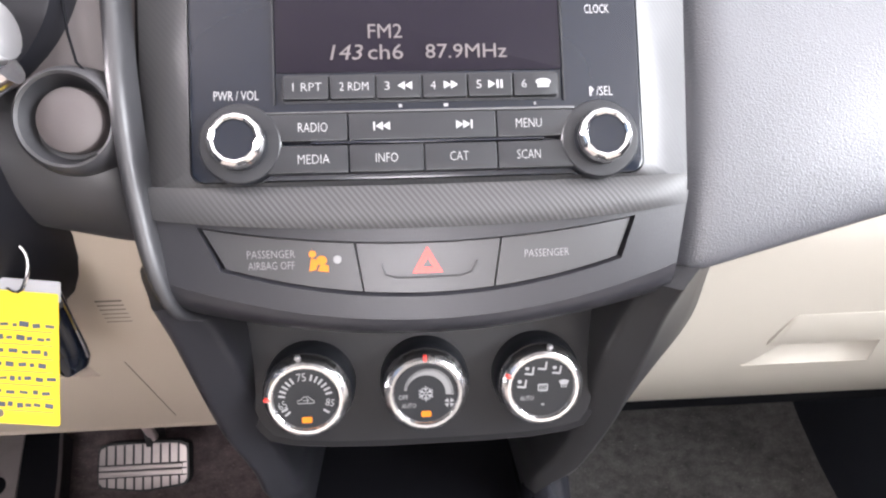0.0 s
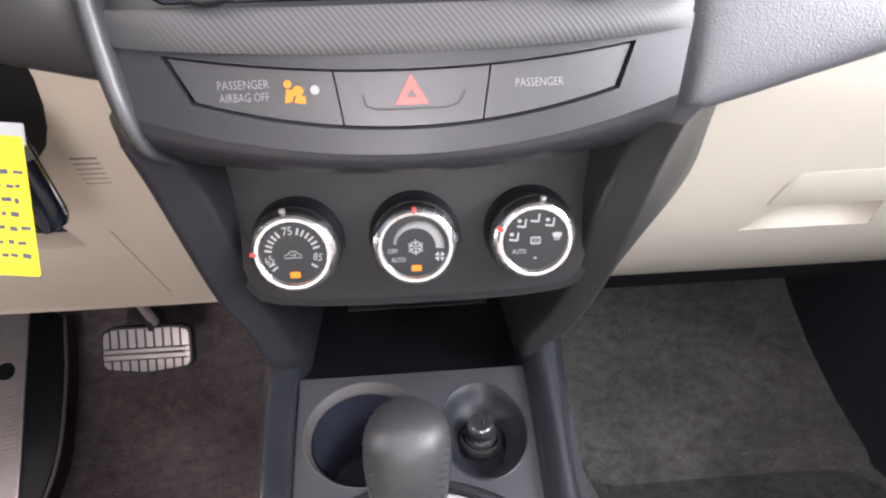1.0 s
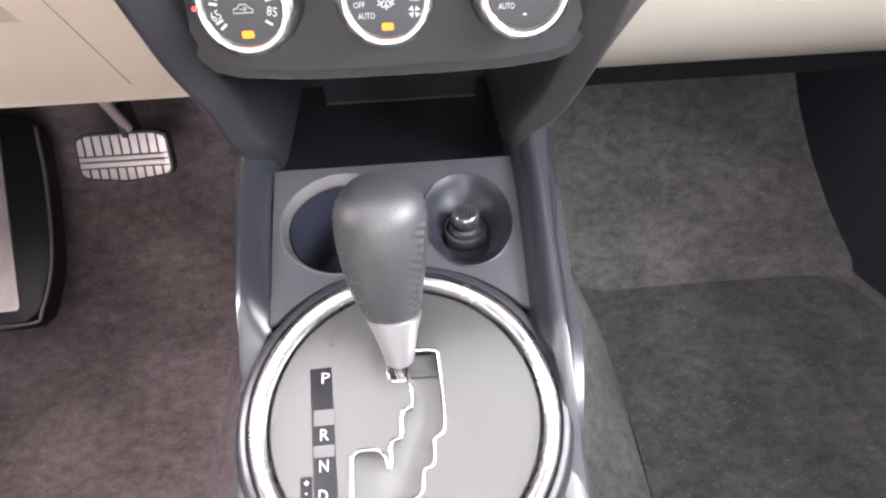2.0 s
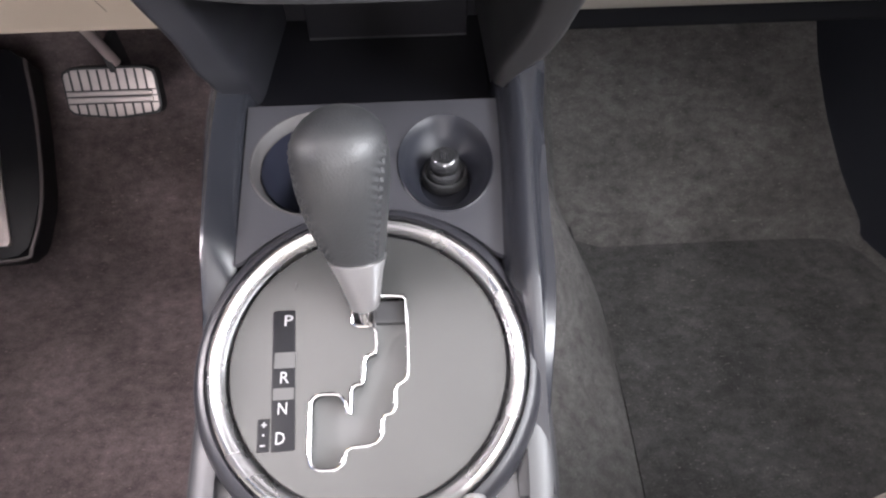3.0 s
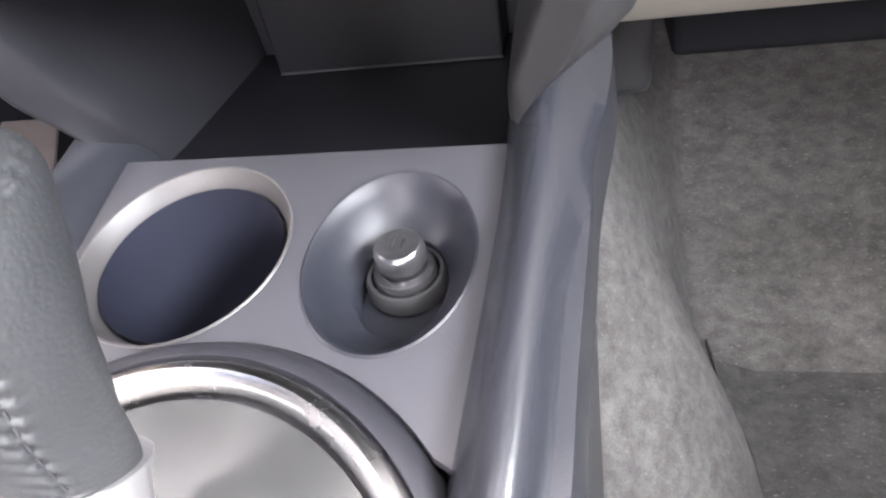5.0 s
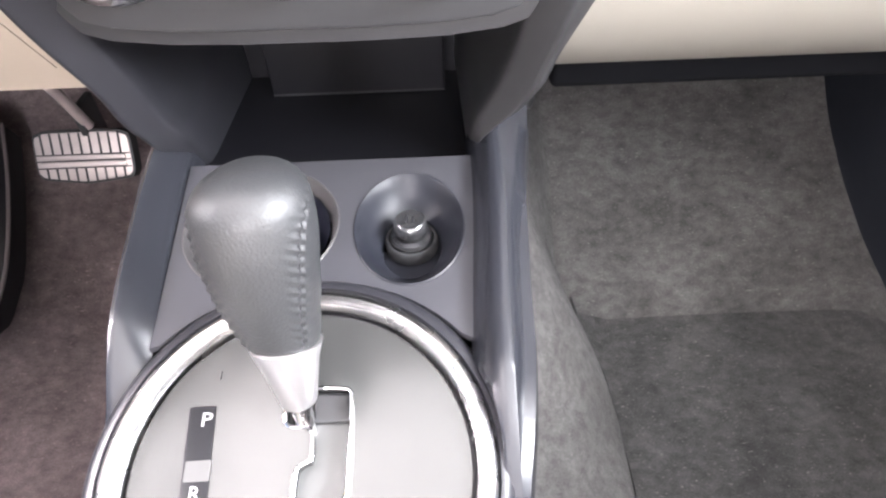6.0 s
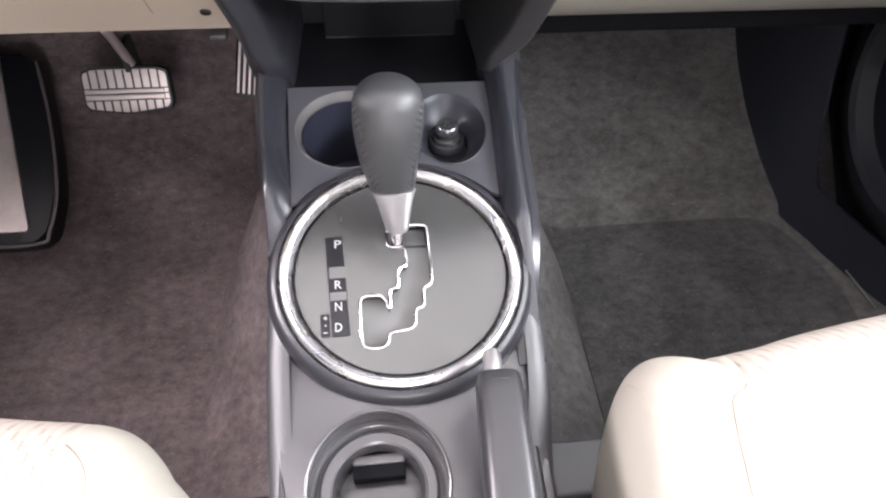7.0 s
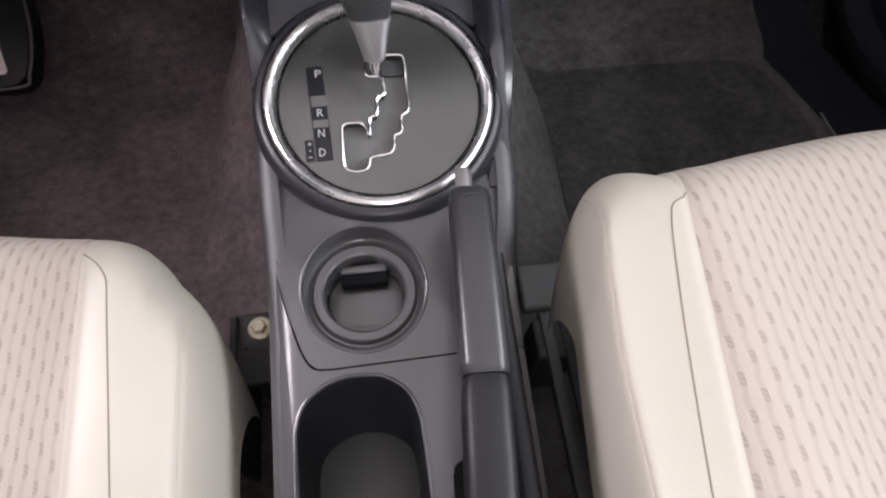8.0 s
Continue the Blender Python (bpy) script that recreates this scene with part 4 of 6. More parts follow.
# ---- climate controls ----
climate = thing("climate_panel", (0, 0.29, 0.39), "charcoal climate panel with three chrome-ringed rotary dials", "climate control")
PANEL = leaning((0.0, 0.282, 0.435), 0.20)
outline = smoothed([(-0.0995, 0.046), (0.1000, 0.046), (0.1035, 0.020), (0.1010, -0.030), (0.088, -0.0485), (-0.082, -0.0480), (-0.099, -0.030), (-0.1030, 0.020)], 2)
part("panel", prism(outline, -0.012, 0.0, 0.002, PANEL), CLIMATE, climate)
part("panel_surround", prism([(x * 1.05, y * 1.12 - 0.001) for x, y in outline], -0.016, -0.007, 0.0, PANEL), PLASTIC_DARK, climate)
DIALS = ((-0.0645, "temperature"), (0.0, "fan"), (0.0645, "airflow"))
KNOB = leaning((0.0, 0.258, 0.430), 0.18)


def dial_icon(parent, m, kind):
    def at(a, r):
        return r * math.cos(radians(a)), r * math.sin(radians(a))
    if kind == "temperature":
        for a in range(-34, 219, 12):
            if 82 <= a <= 112 or -24 <= a <= 2 or 178 <= a <= 204:
                continue
            x, y = at(a, 0.0128)
            part("tick", flat(m @ pose(x, y, 0, 0, 0, a), 0.0, bar(0, 0, 0.0036, 0.0011)), WHITE, parent)
        word("75", 0.0046, on(m, -0.0016, 0.0128, 0.0002, 4), WHITE, parent, 0.0050)
        word("65", 0.0042, on(m, -0.0126, -0.0028, 0.0002, 22), WHITE, parent, 0.0046)
        word("85", 0.0042, on(m, 0.0128, -0.0022, 0.0002, -14), WHITE, parent, 0.0046)
        part("car_icon", joined(tube([m @ Vector((px, py, 0.0001)) for px, py in ((-0.0044, -0.0022), (0.0044, -0.0022), (0.0044, -0.0010), (0.0026, 0.0002), (0.0016, 0.0015), (-0.0012, 0.0015), (-0.0024, 0.0), (-0.0044, -0.0006))], 0.0003, 6, True),
             tube([m @ Vector((px, py, 0.0001)) for px, py in ((-0.0016, -0.0006), (0.0014, -0.0006), (0.0004, 0.0006), (0.0016, -0.0006), (0.0004, -0.0016))], 0.00025, 6)), DIM_PRINT, parent)
    elif kind == "fan":
        def outer(a):
            return 0.0152 - 0.0034 * max(0, a - 60) / 112
        wedge = [at(a, 0.0108) for a in range(-4, 172, 8)] + [at(a, outer(a) - 0.0014) for a in range(164, -5, -8)]
        comb = [[at(a - 1.3, outer(a) - 0.0015), at(a + 1.3, outer(a) - 0.0015), at(a + 1.3, outer(a)), at(a - 1.3, outer(a))] for a in range(-3, 170, 5)]
        part("fan_scale", flat(m, 0.0, wedge, *comb), DIM_PRINT, parent)
        word("OFF", 0.0027, on(m, -0.0122, -0.0016, 0.0002), WHITE, parent, 0.0052)
        word("AUTO", 0.0028, on(m, -0.0094, -0.0066, 0.0002), WHITE, parent, 0.0078)
        flake = []
        for a in range(30, 390, 60):
            ca, sa = math.cos(radians(a)), math.sin(radians(a))
            for bx, by, tx, ty in ((0.0006, 0.0, 0.0044, 0.0), (0.0020, 0.0, 0.0034, 0.0015), (0.0020, 0.0, 0.0034, -0.0015)):
                flake.append(tube([m @ Vector((x * ca - y * sa, x * sa + y * ca, 0.0001)) for x, y in ((bx, by), (tx, ty))], 0.00034, 5))
        part("snowflake", joined(*flake), WHITE, parent)
        part("fan_icon", flat(m, 0.0, *[[(x + 0.0128, y - 0.0058) for x, y in (at(a, 0.0004), at(a - 30, 0.0028), at(a + 25, 0.0028))] for a in (45, 135, 225, 315)]), WHITE, parent)
    else:
        for a in (172, 130, 92, 50, 8):
            x, y = at(a, 0.0118)
            y += 0.001
            seat = [[(x - 0.0026, y - 0.0018), (x + 0.0014, y - 0.0024), (x + 0.0016, y - 0.0013), (x - 0.0024, y - 0.0008)], [(x + 0.0012, y - 0.0022), (x + 0.0022, y - 0.0022), (x + 0.0028, y + 0.0024), (x + 0.0019, y + 0.0026)]]
            if a == 8:
                seat = [[(x - 0.0028, y + 0.0010), (x - 0.0018, y - 0.0012), (x + 0.0018, y - 0.0012), (x + 0.0028, y + 0.0010), (x + 0.0010, y + 0.0017), (x - 0.0010, y + 0.0017)]] + [bar(x + o, y - 0.0022, 0.0005, 0.0014) for o in (-0.0012, 0.0, 0.0012)]
            elif a != 92:
                seat.append(oval(x - 0.0012, y + 0.0016, 0.0012, 0.0010, 10))
            part("airflow_icon", flat(m, 0.0, *seat), WHITE, parent)
        part("rear_demist_icon", plate(rounded(-0.0028, 0.0028, -0.0018, 0.0024, 0.0006, 3), [rounded(-0.0021, 0.0021, -0.0011, 0.0017, 0.0003, 3)], lambda x, y, d: m @ Vector((x, y, 0.0002 - d)), 0.0002), WHITE, parent)
        part("demist_waves", joined(*[tube([m @ Vector((o + 0.0003 * (-1) ** k, -0.0022 + 0.0011 * k, 0.0003)) for k in range(5)], 0.00022, 5) for o in (-0.0012, 0.0, 0.0012)]), WHITE, parent)
        word("AUTO", 0.0028, on(m, -0.0088, -0.0056, 0.0002), WHITE, parent, 0.0076)


for x, kind in DIALS:
    m = on(KNOB, x, 0.0, 0.0)
    back = -0.030
    part("dial_collar", lathe([(0.0372, back - 0.001), (0.0352, back + 0.0040), (0.0330, back + 0.0058), (0.0305, back + 0.0050), (0.0280, back + 0.001), (0.0265, back - 0.002)], m, 64), SWITCH, climate)
    dial = part("dial", lathe([(0.0254, back - 0.002), (0.0252, -0.016), (0.0244, -0.009), (0.0226, -0.0055), (0.0215, -0.003), (0.0195, -0.0005), (0.0185, -0.001), (0.0, -0.001)], m, 64), BUTTON, climate, "black rotary dial")
    part("dial_ring", lathe([(0.0240, -0.0068), (0.0238, -0.0050), (0.0226, -0.0020), (0.0212, -0.0002), (0.0198, 0.0008), (0.0182, 0.0007), (0.0171, -0.0008)], m, 24), DIAL_CHROME, dial, "bright chrome ring", 12)
    part("dial_face", lathe([(0.0172, -0.0009), (0.0168, -0.0005), (0.0, -0.0004)], m, 48), BUTTON, dial)
    mark = {"temperature": 178, "fan": 90, "airflow": 158}[kind]
    a = radians(mark)
    part("pointer", box(-0.0022, 0.0014, -0.0010, 0.0010, -0.003, 0.0012, 0.0004, m @ pose(0.0208 * math.cos(a), 0.0208 * math.sin(a), -0.0002, 0, 0, mark), 1), RED, dial, "red pointer")
    a = radians(98 if kind == "temperature" else 80 if kind == "airflow" else 90)
    if kind != "fan":
        part("index_mark", box(-0.0008, 0.0008, -0.0013, 0.0013, -0.003, 0.0006, 0.0003, m @ pose(0.0236 * math.cos(a), 0.0236 * math.sin(a), -0.001, 0, 0, math.degrees(a)), 1), WHITE, dial)
    top = on(m, 0, 0, -0.0003)
    dial_icon(dial, top, kind)
    if kind != "airflow":
        part("lamp", flat(top, 0.0001, rounded(-0.0027, 0.0027, -0.0135, -0.0102, 0.0008, 3)), AMBER, dial, "lit amber lamp")
    else:
        part("lamp", flat(top, 0.0001, rounded(-0.0009, 0.0009, -0.0103, -0.0092, 0.0004, 3)), DIM_PRINT, dial)

# ---- centre console ----
console = thing("centre_console", (-0.006, 0.10, -0.05), "charcoal plastic centre console with cup holders and round shift surround", "console")
CX = -0.0065
SHIFT = lying((CX, 0.144, 0.2585), 0.25)


def on_front(x, y, d):
    return Vector((x, y - 0.14 * d, 0.287 + 0.14 * (y - 0.312) - d))


CUP_L, CUP_R = (-0.0395, 0.271, 0.0412), (0.0395, 0.267, 0.0292)
front_plate = part("front_plate", plate([(-0.0875, 0.318), (0.0790, 0.318), (0.0745, 0.196)] + [(CX + 0.092 * math.cos(radians(a)), 0.144 + 0.0895 * math.sin(radians(a))) for a in range(40, 141, 5)] + [(-0.0812, 0.200)],
                   [oval(CUP_L[0], CUP_L[1], CUP_L[2], CUP_L[2], 56), oval(CUP_R[0], CUP_R[1], CUP_R[2], 0.038, 48)], on_front, 0.003), PLATE, console, "dark plate round the front cup holders", 25)
m = lying(on_front(CUP_L[0], CUP_L[1], 0), 0.14)
part("cup_rim", lathe([(0.0418, 0.0004), (0.0413, 0.0009), (0.0405, 0.0006), (0.0380, -0.0040), (0.0362, -0.0085), (0.0356, -0.0120)], m, 64), RIM, console, "pale worn rim of the cup holder")
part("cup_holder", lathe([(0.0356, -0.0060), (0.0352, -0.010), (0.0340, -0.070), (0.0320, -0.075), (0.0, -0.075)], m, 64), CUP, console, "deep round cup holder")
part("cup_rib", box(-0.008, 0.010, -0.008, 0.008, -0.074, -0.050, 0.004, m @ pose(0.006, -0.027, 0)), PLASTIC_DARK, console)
m = lying(on_front(CUP_R[0], CUP_R[1], 0), 0.14)
part("socket_well", lathe([(0.0298, 0.0005), (0.0292, 0.0010), (0.0284, 0.0004), (0.0262, -0.005), (0.0215, -0.0125), (0.0180, -0.0165), (0.0168, -0.0178), (0.0160, -0.026), (0.0, -0.026)], m, 56, (1.0, 1.30)), WELL, console, "flared well of the power socket")
lighter = thing("cigarette_lighter", (0.038, 0.270, 0.245), "small black cigarette lighter seated in its socket", "lighter")
LM = lying((0.0395, 0.2765, 0.2600), 0.02)
part("socket_ring", lathe([(0.0150, -0.004), (0.0150, 0.0015), (0.0140, 0.0032), (0.0128, 0.0030), (0.0122, -0.002)], LM, 36), RUBBER, lighter)
WORN = material("worn_metal_black", (0.15, 0.15, 0.16), 0.22, metal=0.85, blotch=0.3, blotch_scale=300)
part("stem", lathe([(0.0118, -0.004), (0.0118, 0.0035), (0.0110, 0.0055), (0.0085, 0.0062)], LM, 36), WORN, lighter, "dark metal stem")
part("push_knob", lathe([(0.0078, 0.0055), (0.0080, 0.0080), (0.0091, 0.0092), (0.0093, 0.0138), (0.0089, 0.0160), (0.0078, 0.0170), (0.0064, 0.0168), (0.0, 0.0165)], LM, 36), WORN, lighter, "worn glossy push knob")
part("knob_mark", flat(LM, 0.0166, bar(-0.002, 0.001, 0.0009, 0.006), bar(0.0018, 0.0, 0.0008, 0.005)), SWITCH, lighter)


# rails at both sides of the front plate, running into the shift surround and on to the rear
def rail(side):
    def x_of(y):
        if side > 0:
            return 0.0670 + 0.0078 * ramp(y, 0.15, 0.315)
        return 0.0800 + 0.0085 * ramp(y, 0.17, 0.32)
    sections = []
    for i in range(57):
        y = 0.450 - 0.370 * i / 56 if side > 0 else 0.345 - 0.200 * i / 56
        base = 0.287 + 0.14 * (y - 0.312) - (0.024 * ramp(-y, -0.175, -0.085) if side > 0 else 0.016 * ramp(-y, -0.215, -0.150))
        rise = 0.0135 * ramp(y, 0.095, 0.19) if side > 0 else 0.0135 * ramp(y, 0.135, 0.24) - 0.010 * ramp(-y, -0.19, -0.14)
        a = x_of(y)
        w = 0.0185 + 0.006 * ramp(y, 0.15, 0.33)
        clear = side * CX + math.sqrt(max(0.0, 0.0845 ** 2 - (y - 0.144) ** 2))
        edge = 0.0865 + 0.0155 * ramp(y, 0.08, 0.215) + 0.006 * ramp(y, 0.20, 0.31) + 0.010 * ramp(y, 0.29, 0.38)
        f = 0.0050 * ramp(-y, -0.305, -0.25)
        c = edge - a - 0.003 - f
        pts = [(a - 0.001, base - 0.02), (a, base - 0.001), (a + 0.003, base + 0.42 * rise), (a + 0.008, base + 0.80 * rise), (a + 0.0120, base + 0.99 * rise), (a + 0.0142, base + rise), (a + 0.0178, base + 0.90 * rise),
               (a + 0.0178 + 0.5 * (c - 0.0178), base + 0.52 * rise), (a + c, base - 0.30 * rise), (a + c + f, base - 0.0046), (a + c + f + 0.0012, base - 0.012), (a + c + f + 0.0030, base - 0.030)]
        if side < 0:
            pts = [(a - 0.001, base - 0.02), (a, base - 0.001), (a + 0.004, base + 0.30 * rise), (a + 0.009, base + 0.68 * rise), (a + 0.0135, base + 0.98 * rise), (a + 0.0152, base + 1.04 * rise),
                   (a + 0.0172, base + 0.96 * rise), (a + w - 0.0006, base + 0.30 * rise), (a + w, base - 0.008), (a + w + 0.001, base - 0.03)]
        sections.append([Vector((side * max(x, clear), y, z)) for x, z in pts])
    return loft(sections)


part("side_rail", rail(1), RAIL_PLASTIC, console, "rounded black rail")
part("side_rail", rail(-1), RAIL_PLASTIC, console, "rounded black rail")


def side_wall(side):
    """The console's flank, from its shoulder down into the carpet."""
    def shoulder(y):
        front = 0.1045 if side > 0 else 0.1085
        mid = 0.0885 if side > 0 else 0.0985
        back = 0.0745 if side > 0 else 0.0930
        x = back + (mid - back) * ramp(y, -0.02, 0.10) + (front - mid) * ramp(y, 0.13, 0.30)
        high = 0.228 + 0.15 * (y - 0.03)
        low = 0.280 + 0.14 * (y - 0.312)
        z = high + (low - high) * ramp(y, 0.05, 0.19)
        return x, z - 0.004 - 0.014 * ramp(y, 0.14, 0.22)

    def point(u, v):
        y = -0.42 + 0.84 * u
        x, z = shoulder(min(y, 0.36))
        foot = 0.108 if side > 0 else 0.118
        if v < 0.2:
            a = radians(90 * v / 0.2)
            return Vector((side * (x - 0.016 + 0.016 * math.sin(a)), y, z + 0.001 - 0.010 * (1 - math.cos(a))))
        k = (v - 0.2) / 0.8
        return Vector((side * (x + (foot + 0.012 - x) * k ** 1.3), y, z - 0.009 + (-0.09 - z) * k))
    return sheet(point, 70, 30)


part("side_panel", side_wall(1), STRIP, console)
# paler plastic paints the light on this face
part("front_gusset", box(0.112, 0.150, 0.520, 0.600, 0.186, 0.360, 0.010), LIT_PLASTIC, console, "plain side of the console's foot under the dashboard")
part("side_panel", side_wall(-1), STRIP, console)

# round shift surround
part("surround", lathe([(0.0930, -0.034), (0.0920, -0.012), (0.0908, -0.0045), (0.0888, 0.0000), (0.0860, 0.0026), (0.0834, 0.0030), (0.0826, 0.0012), (0.0826, -0.005)], SHIFT, 96), PLASTIC, console, "dark round shift surround")
part("chrome_ring", lathe([(0.0825, 0.0000), (0.0823, 0.0022), (0.0808, 0.0045), (0.0785, 0.0054), (0.0762, 0.0044), (0.0742, 0.0014), (0.0732, -0.0022), (0.0730, -0.006)], SHIFT, 128), RING_CHROME, console, "broad chrome ring")
GATE = smoothed([(-8.5, 32), (-8.5, 21), (-6.5, 18.5), (3.6, 18.2), (4.4, 4.2), (0.2, 2.8), (-2.5, 0.3), (-2.8, -12), (-6.8, -12.7), (-9.1, -15.1), (-9.0, -26.5), (-10.6, -26.5), (-11.4, -21.5), (-13.4, -18.7), (-16, -16.9), (-25, -16.6),
                 (-28.3, -18.9), (-28.9, -22.5), (-28.7, -47), (-27.4, -51.4), (-23.3, -53.4), (-15.4, -53.3), (-12.1, -51), (-10.6, -43.5), (3.4, -42.5), (7, -38.1), (7.2, -30.8), (8.3, -28.3), (12, -27.7), (13.9, -24),
                 (13.6, -14.3), (18.8, -11.6), (20.4, -7.7), (20.5, 32), (18, 35), (-5, 35.6)], 1, 0.2)
GATE = [(x / 1000, y / 1000) for x, y in GATE]
dial_plate = part("shift_panel", plate(oval(0, 0, 0.0716, 0.0716, 96), [GATE], lambda x, y, d: SHIFT @ Vector((x, y, -0.0025 - d)), 0.0085), SATIN, console, "satin grey shift panel", 25)
part("panel_gap", lathe([(0.0750, -0.0050), (0.0700, -0.0052)], SHIFT, 96), PLASTIC_DARK, dial_plate)
part("gate_floor", prism(oval(0, 0, 0.070, 0.070, 48), -0.0125, -0.0095, 0, SHIFT), GATE_FLOOR, dial_plate, "grey sliding cover in the shift gate")
part("gate_edge", tube([(x, y, -0.0018) for x, y in GATE], 0.0010, 8, True, SHIFT), CHROME, dial_plate, "bright wire-thin gate edging")
part("gate_block", box(0.003, 0.0195, 0.021, 0.034, -0.0095, -0.0062, 0.001, SHIFT), RUBBER, dial_plate)
slot = part("position_strip", prism(rounded(-0.0059, 0.0059, -0.0365, 0.0365, 0.0010), -0.003, -0.0019, 0.0003, SHIFT @ pose(-0.0437, -0.0072, 0, 0, 0, 3.0)), PLASTIC_DARK, dial_plate, "black position strip with white letters")
part("manual_mark", prism(rounded(-0.0030, 0.0030, -0.0080, 0.0080, 0.0006), -0.003, -0.0020, 0.0003, SHIFT @ pose(-0.0520, -0.0356, 0, 0, 0, 2.0)), PLASTIC_DARK, dial_plate)
for text, y in (("P", 0.0234), ("R", -0.0072), ("N", -0.0229), ("D", -0.0374)):
    word(text, 0.0060, SHIFT @ pose(-0.0426 - 0.012 * (0.023 - y), y, -0.0017), WHITE, slot, 0.0046, bold=0.006)
for y0, y1 in ((-0.0024, 0.0060), (-0.0186, -0.0126)):
    part("strip_window", prism(rounded(-0.0054, 0.0054, y0, y1, 0.0004, 2), -0.003, -0.0017, 0, SHIFT @ pose(-0.0434, 0.0, 0, 0, 0, 1.0)), material("window_grey", (0.065, 0.065, 0.065), 0.3, spec=0.5), slot)
part("plus_minus", flat(SHIFT @ pose(-0.0518, -0.0356, -0.0019), 0, bar(0, 0.0050, 0.0026, 0.0007), bar(0, 0.0050, 0.0007, 0.0026), oval(0, 0, 0.0006, 0.0006, 8), bar(0, -0.0050, 0.0026, 0.0007)), WHITE, dial_plate)
part("lock_release", prism(rounded(-0.0005, 0.0005, -0.0020, 0.0020, 0.0004, 2), -0.003, -0.0020, 0, SHIFT @ pose(-0.0400, 0.0435, 0)), RUBBER, dial_plate)


# rear part: small cup tray, then the open bin
def on_rear(x, y, d):
    return Vector((x, y, 0.228 + 0.15 * (y - 0.03) - d - 0.010 * max(0.0, (abs(x + 0.008) - 0.066) / 0.02) ** 2))


DECK_LINE = [(p.x, p.y) for p in spline([(-0.0905, 0.115, 0), (-0.0885, 0.05, 0), (-0.0835, 0.016, 0), (-0.0775, -0.008, 0), (-0.0715, -0.0265, 0), (-0.0655, -0.0362, 0), (-0.0565, -0.0388, 0), (-0.03, -0.0385, 0), (0.030, -0.0372, 0), (0.072, -0.0365, 0)], 5)]
TRAY = oval(-0.0290, 0.0125, 0.0420, 0.0430, 56)
part("rear_deck", plate([(x + 0.0005, y + 0.0005) for x, y in DECK_LINE] + [(0.074, 0.04), (0.078, 0.125), (-0.090, 0.125)], [TRAY], on_rear, 0.021), PLASTIC_SOFT, console, "grey satin deck behind the shift surround", 25)
part("tray_rim", tube([on_rear(x, y, -0.0001) for x, y in TRAY], 0.0010, 8, True), PLASTIC_SOFT, console, "worn edge of the cup recess")
m = lying(on_rear(-0.0290, 0.0125, 0.0035), 0.05)
part("tray_ring", lathe([(0.0424, -0.0065), (0.0400, -0.0065), (0.0376, -0.0090), (0.0362, -0.0088), (0.0352, -0.0060), (0.0340, -0.0050), (0.0290, -0.0050), (0.0276, -0.0062), (0.0270, -0.0160), (0.0264, -0.030), (0.0, -0.030)], m, 64), PLASTIC_SOFT, console, "stepped ring of the small cup tray")
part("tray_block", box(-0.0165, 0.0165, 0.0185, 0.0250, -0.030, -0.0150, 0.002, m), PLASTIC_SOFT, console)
# solid black box; its colour paints the darkness inside the slot
part("tray_slot_dark", box(-0.0163, 0.0163, 0.0105, 0.0190, -0.0262, -0.0165, 0.001, m), SHADE_SEAM_BLACK, console, "black slot in the tray")
part("tray_flap", prism([(x, y) for x, y in oval(0, 0, 0.0255, 0.0255, 40) if y < 0.010], -0.0300, -0.0245, 0.001, m), PLASTIC_SOFT, console)
part("tray_line", box(-0.015, 0.015, -0.0185, -0.0180, -0.0250, -0.0242, 0.0, m), RUBBER, console)
BIN = smoothed([(-0.079, -0.40), (-0.080, -0.085), (-0.074, -0.058), (-0.052, -0.044), (-0.022, -0.0445), (-0.004, -0.058), (0.002, -0.085), (0.004, -0.40)], 2)
SLOT = smoothed([(0.014, -0.40), (0.014, -0.115), (0.019, -0.100), (0.045, -0.102), (0.052, -0.118), (0.052, -0.40)], 2)
part("rear_shell", plate([(-0.0925, -0.42), (0.074, -0.42), (0.072, -0.0377)] + [(x - 0.0005, y - 0.0007) for x, y in DECK_LINE[::-1]][1:] + [(-0.0925, 0.128), (-0.0948, 0.128), (-0.0930, 0.06)], [BIN, SLOT], on_rear, 0.012), PLASTIC_SOFT, console, "grey shell of the rear console", 25)


def bin_point(u, v):
    """The bin's inside: a low shoulder under the opening, then a round cup that narrows a little towards its floor."""
    k = u * len(BIN)
    i = int(k) % len(BIN)
    ox, oy = BIN[i]
    c = Vector((-0.0385, -0.092))
    d = Vector((ox, oy)) - c
    r = 0.0460 if d.length > 0.0460 else d.length
    top = on_rear(ox, oy, 0).z
    if oy < -0.15:
        r = d.length
    ring = c + d.normalized() * r
    if v <= 0.25:
        f = v / 0.25
        q = Vector((ox, oy)).lerp(ring, f)
        return Vector((q.x, q.y, top - 0.006 - 0.006 * f))
    f = (v - 0.25) / 0.75
    q = c + (ring - c) * (1 - 0.10 * f)
    return Vector((q.x, q.y - 0.012 * f, (top - 0.012) * (1 - f) + 0.124 * f))


# walls far darker than the shell: the hollow's shade is in their colour
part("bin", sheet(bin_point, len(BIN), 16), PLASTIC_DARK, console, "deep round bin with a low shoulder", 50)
part("bin_mat", prism([(-0.0385 + (x + 0.0385) * 0.97, -0.092 + (y + 0.092) * 0.97) for x, y in BIN], 0.1220, 0.1255, 0.0008), BIN_MAT, console, "grey rubber mat in the bin")
part("bin_lip", tube([on_rear(x, y, -0.0004) for x, y in BIN], 0.0011, 8, True), PLASTIC_SOFT, console)
part("slot_floor", box(0.012, 0.056, -0.42, -0.095, 0.12, 0.125), RUBBER, console)

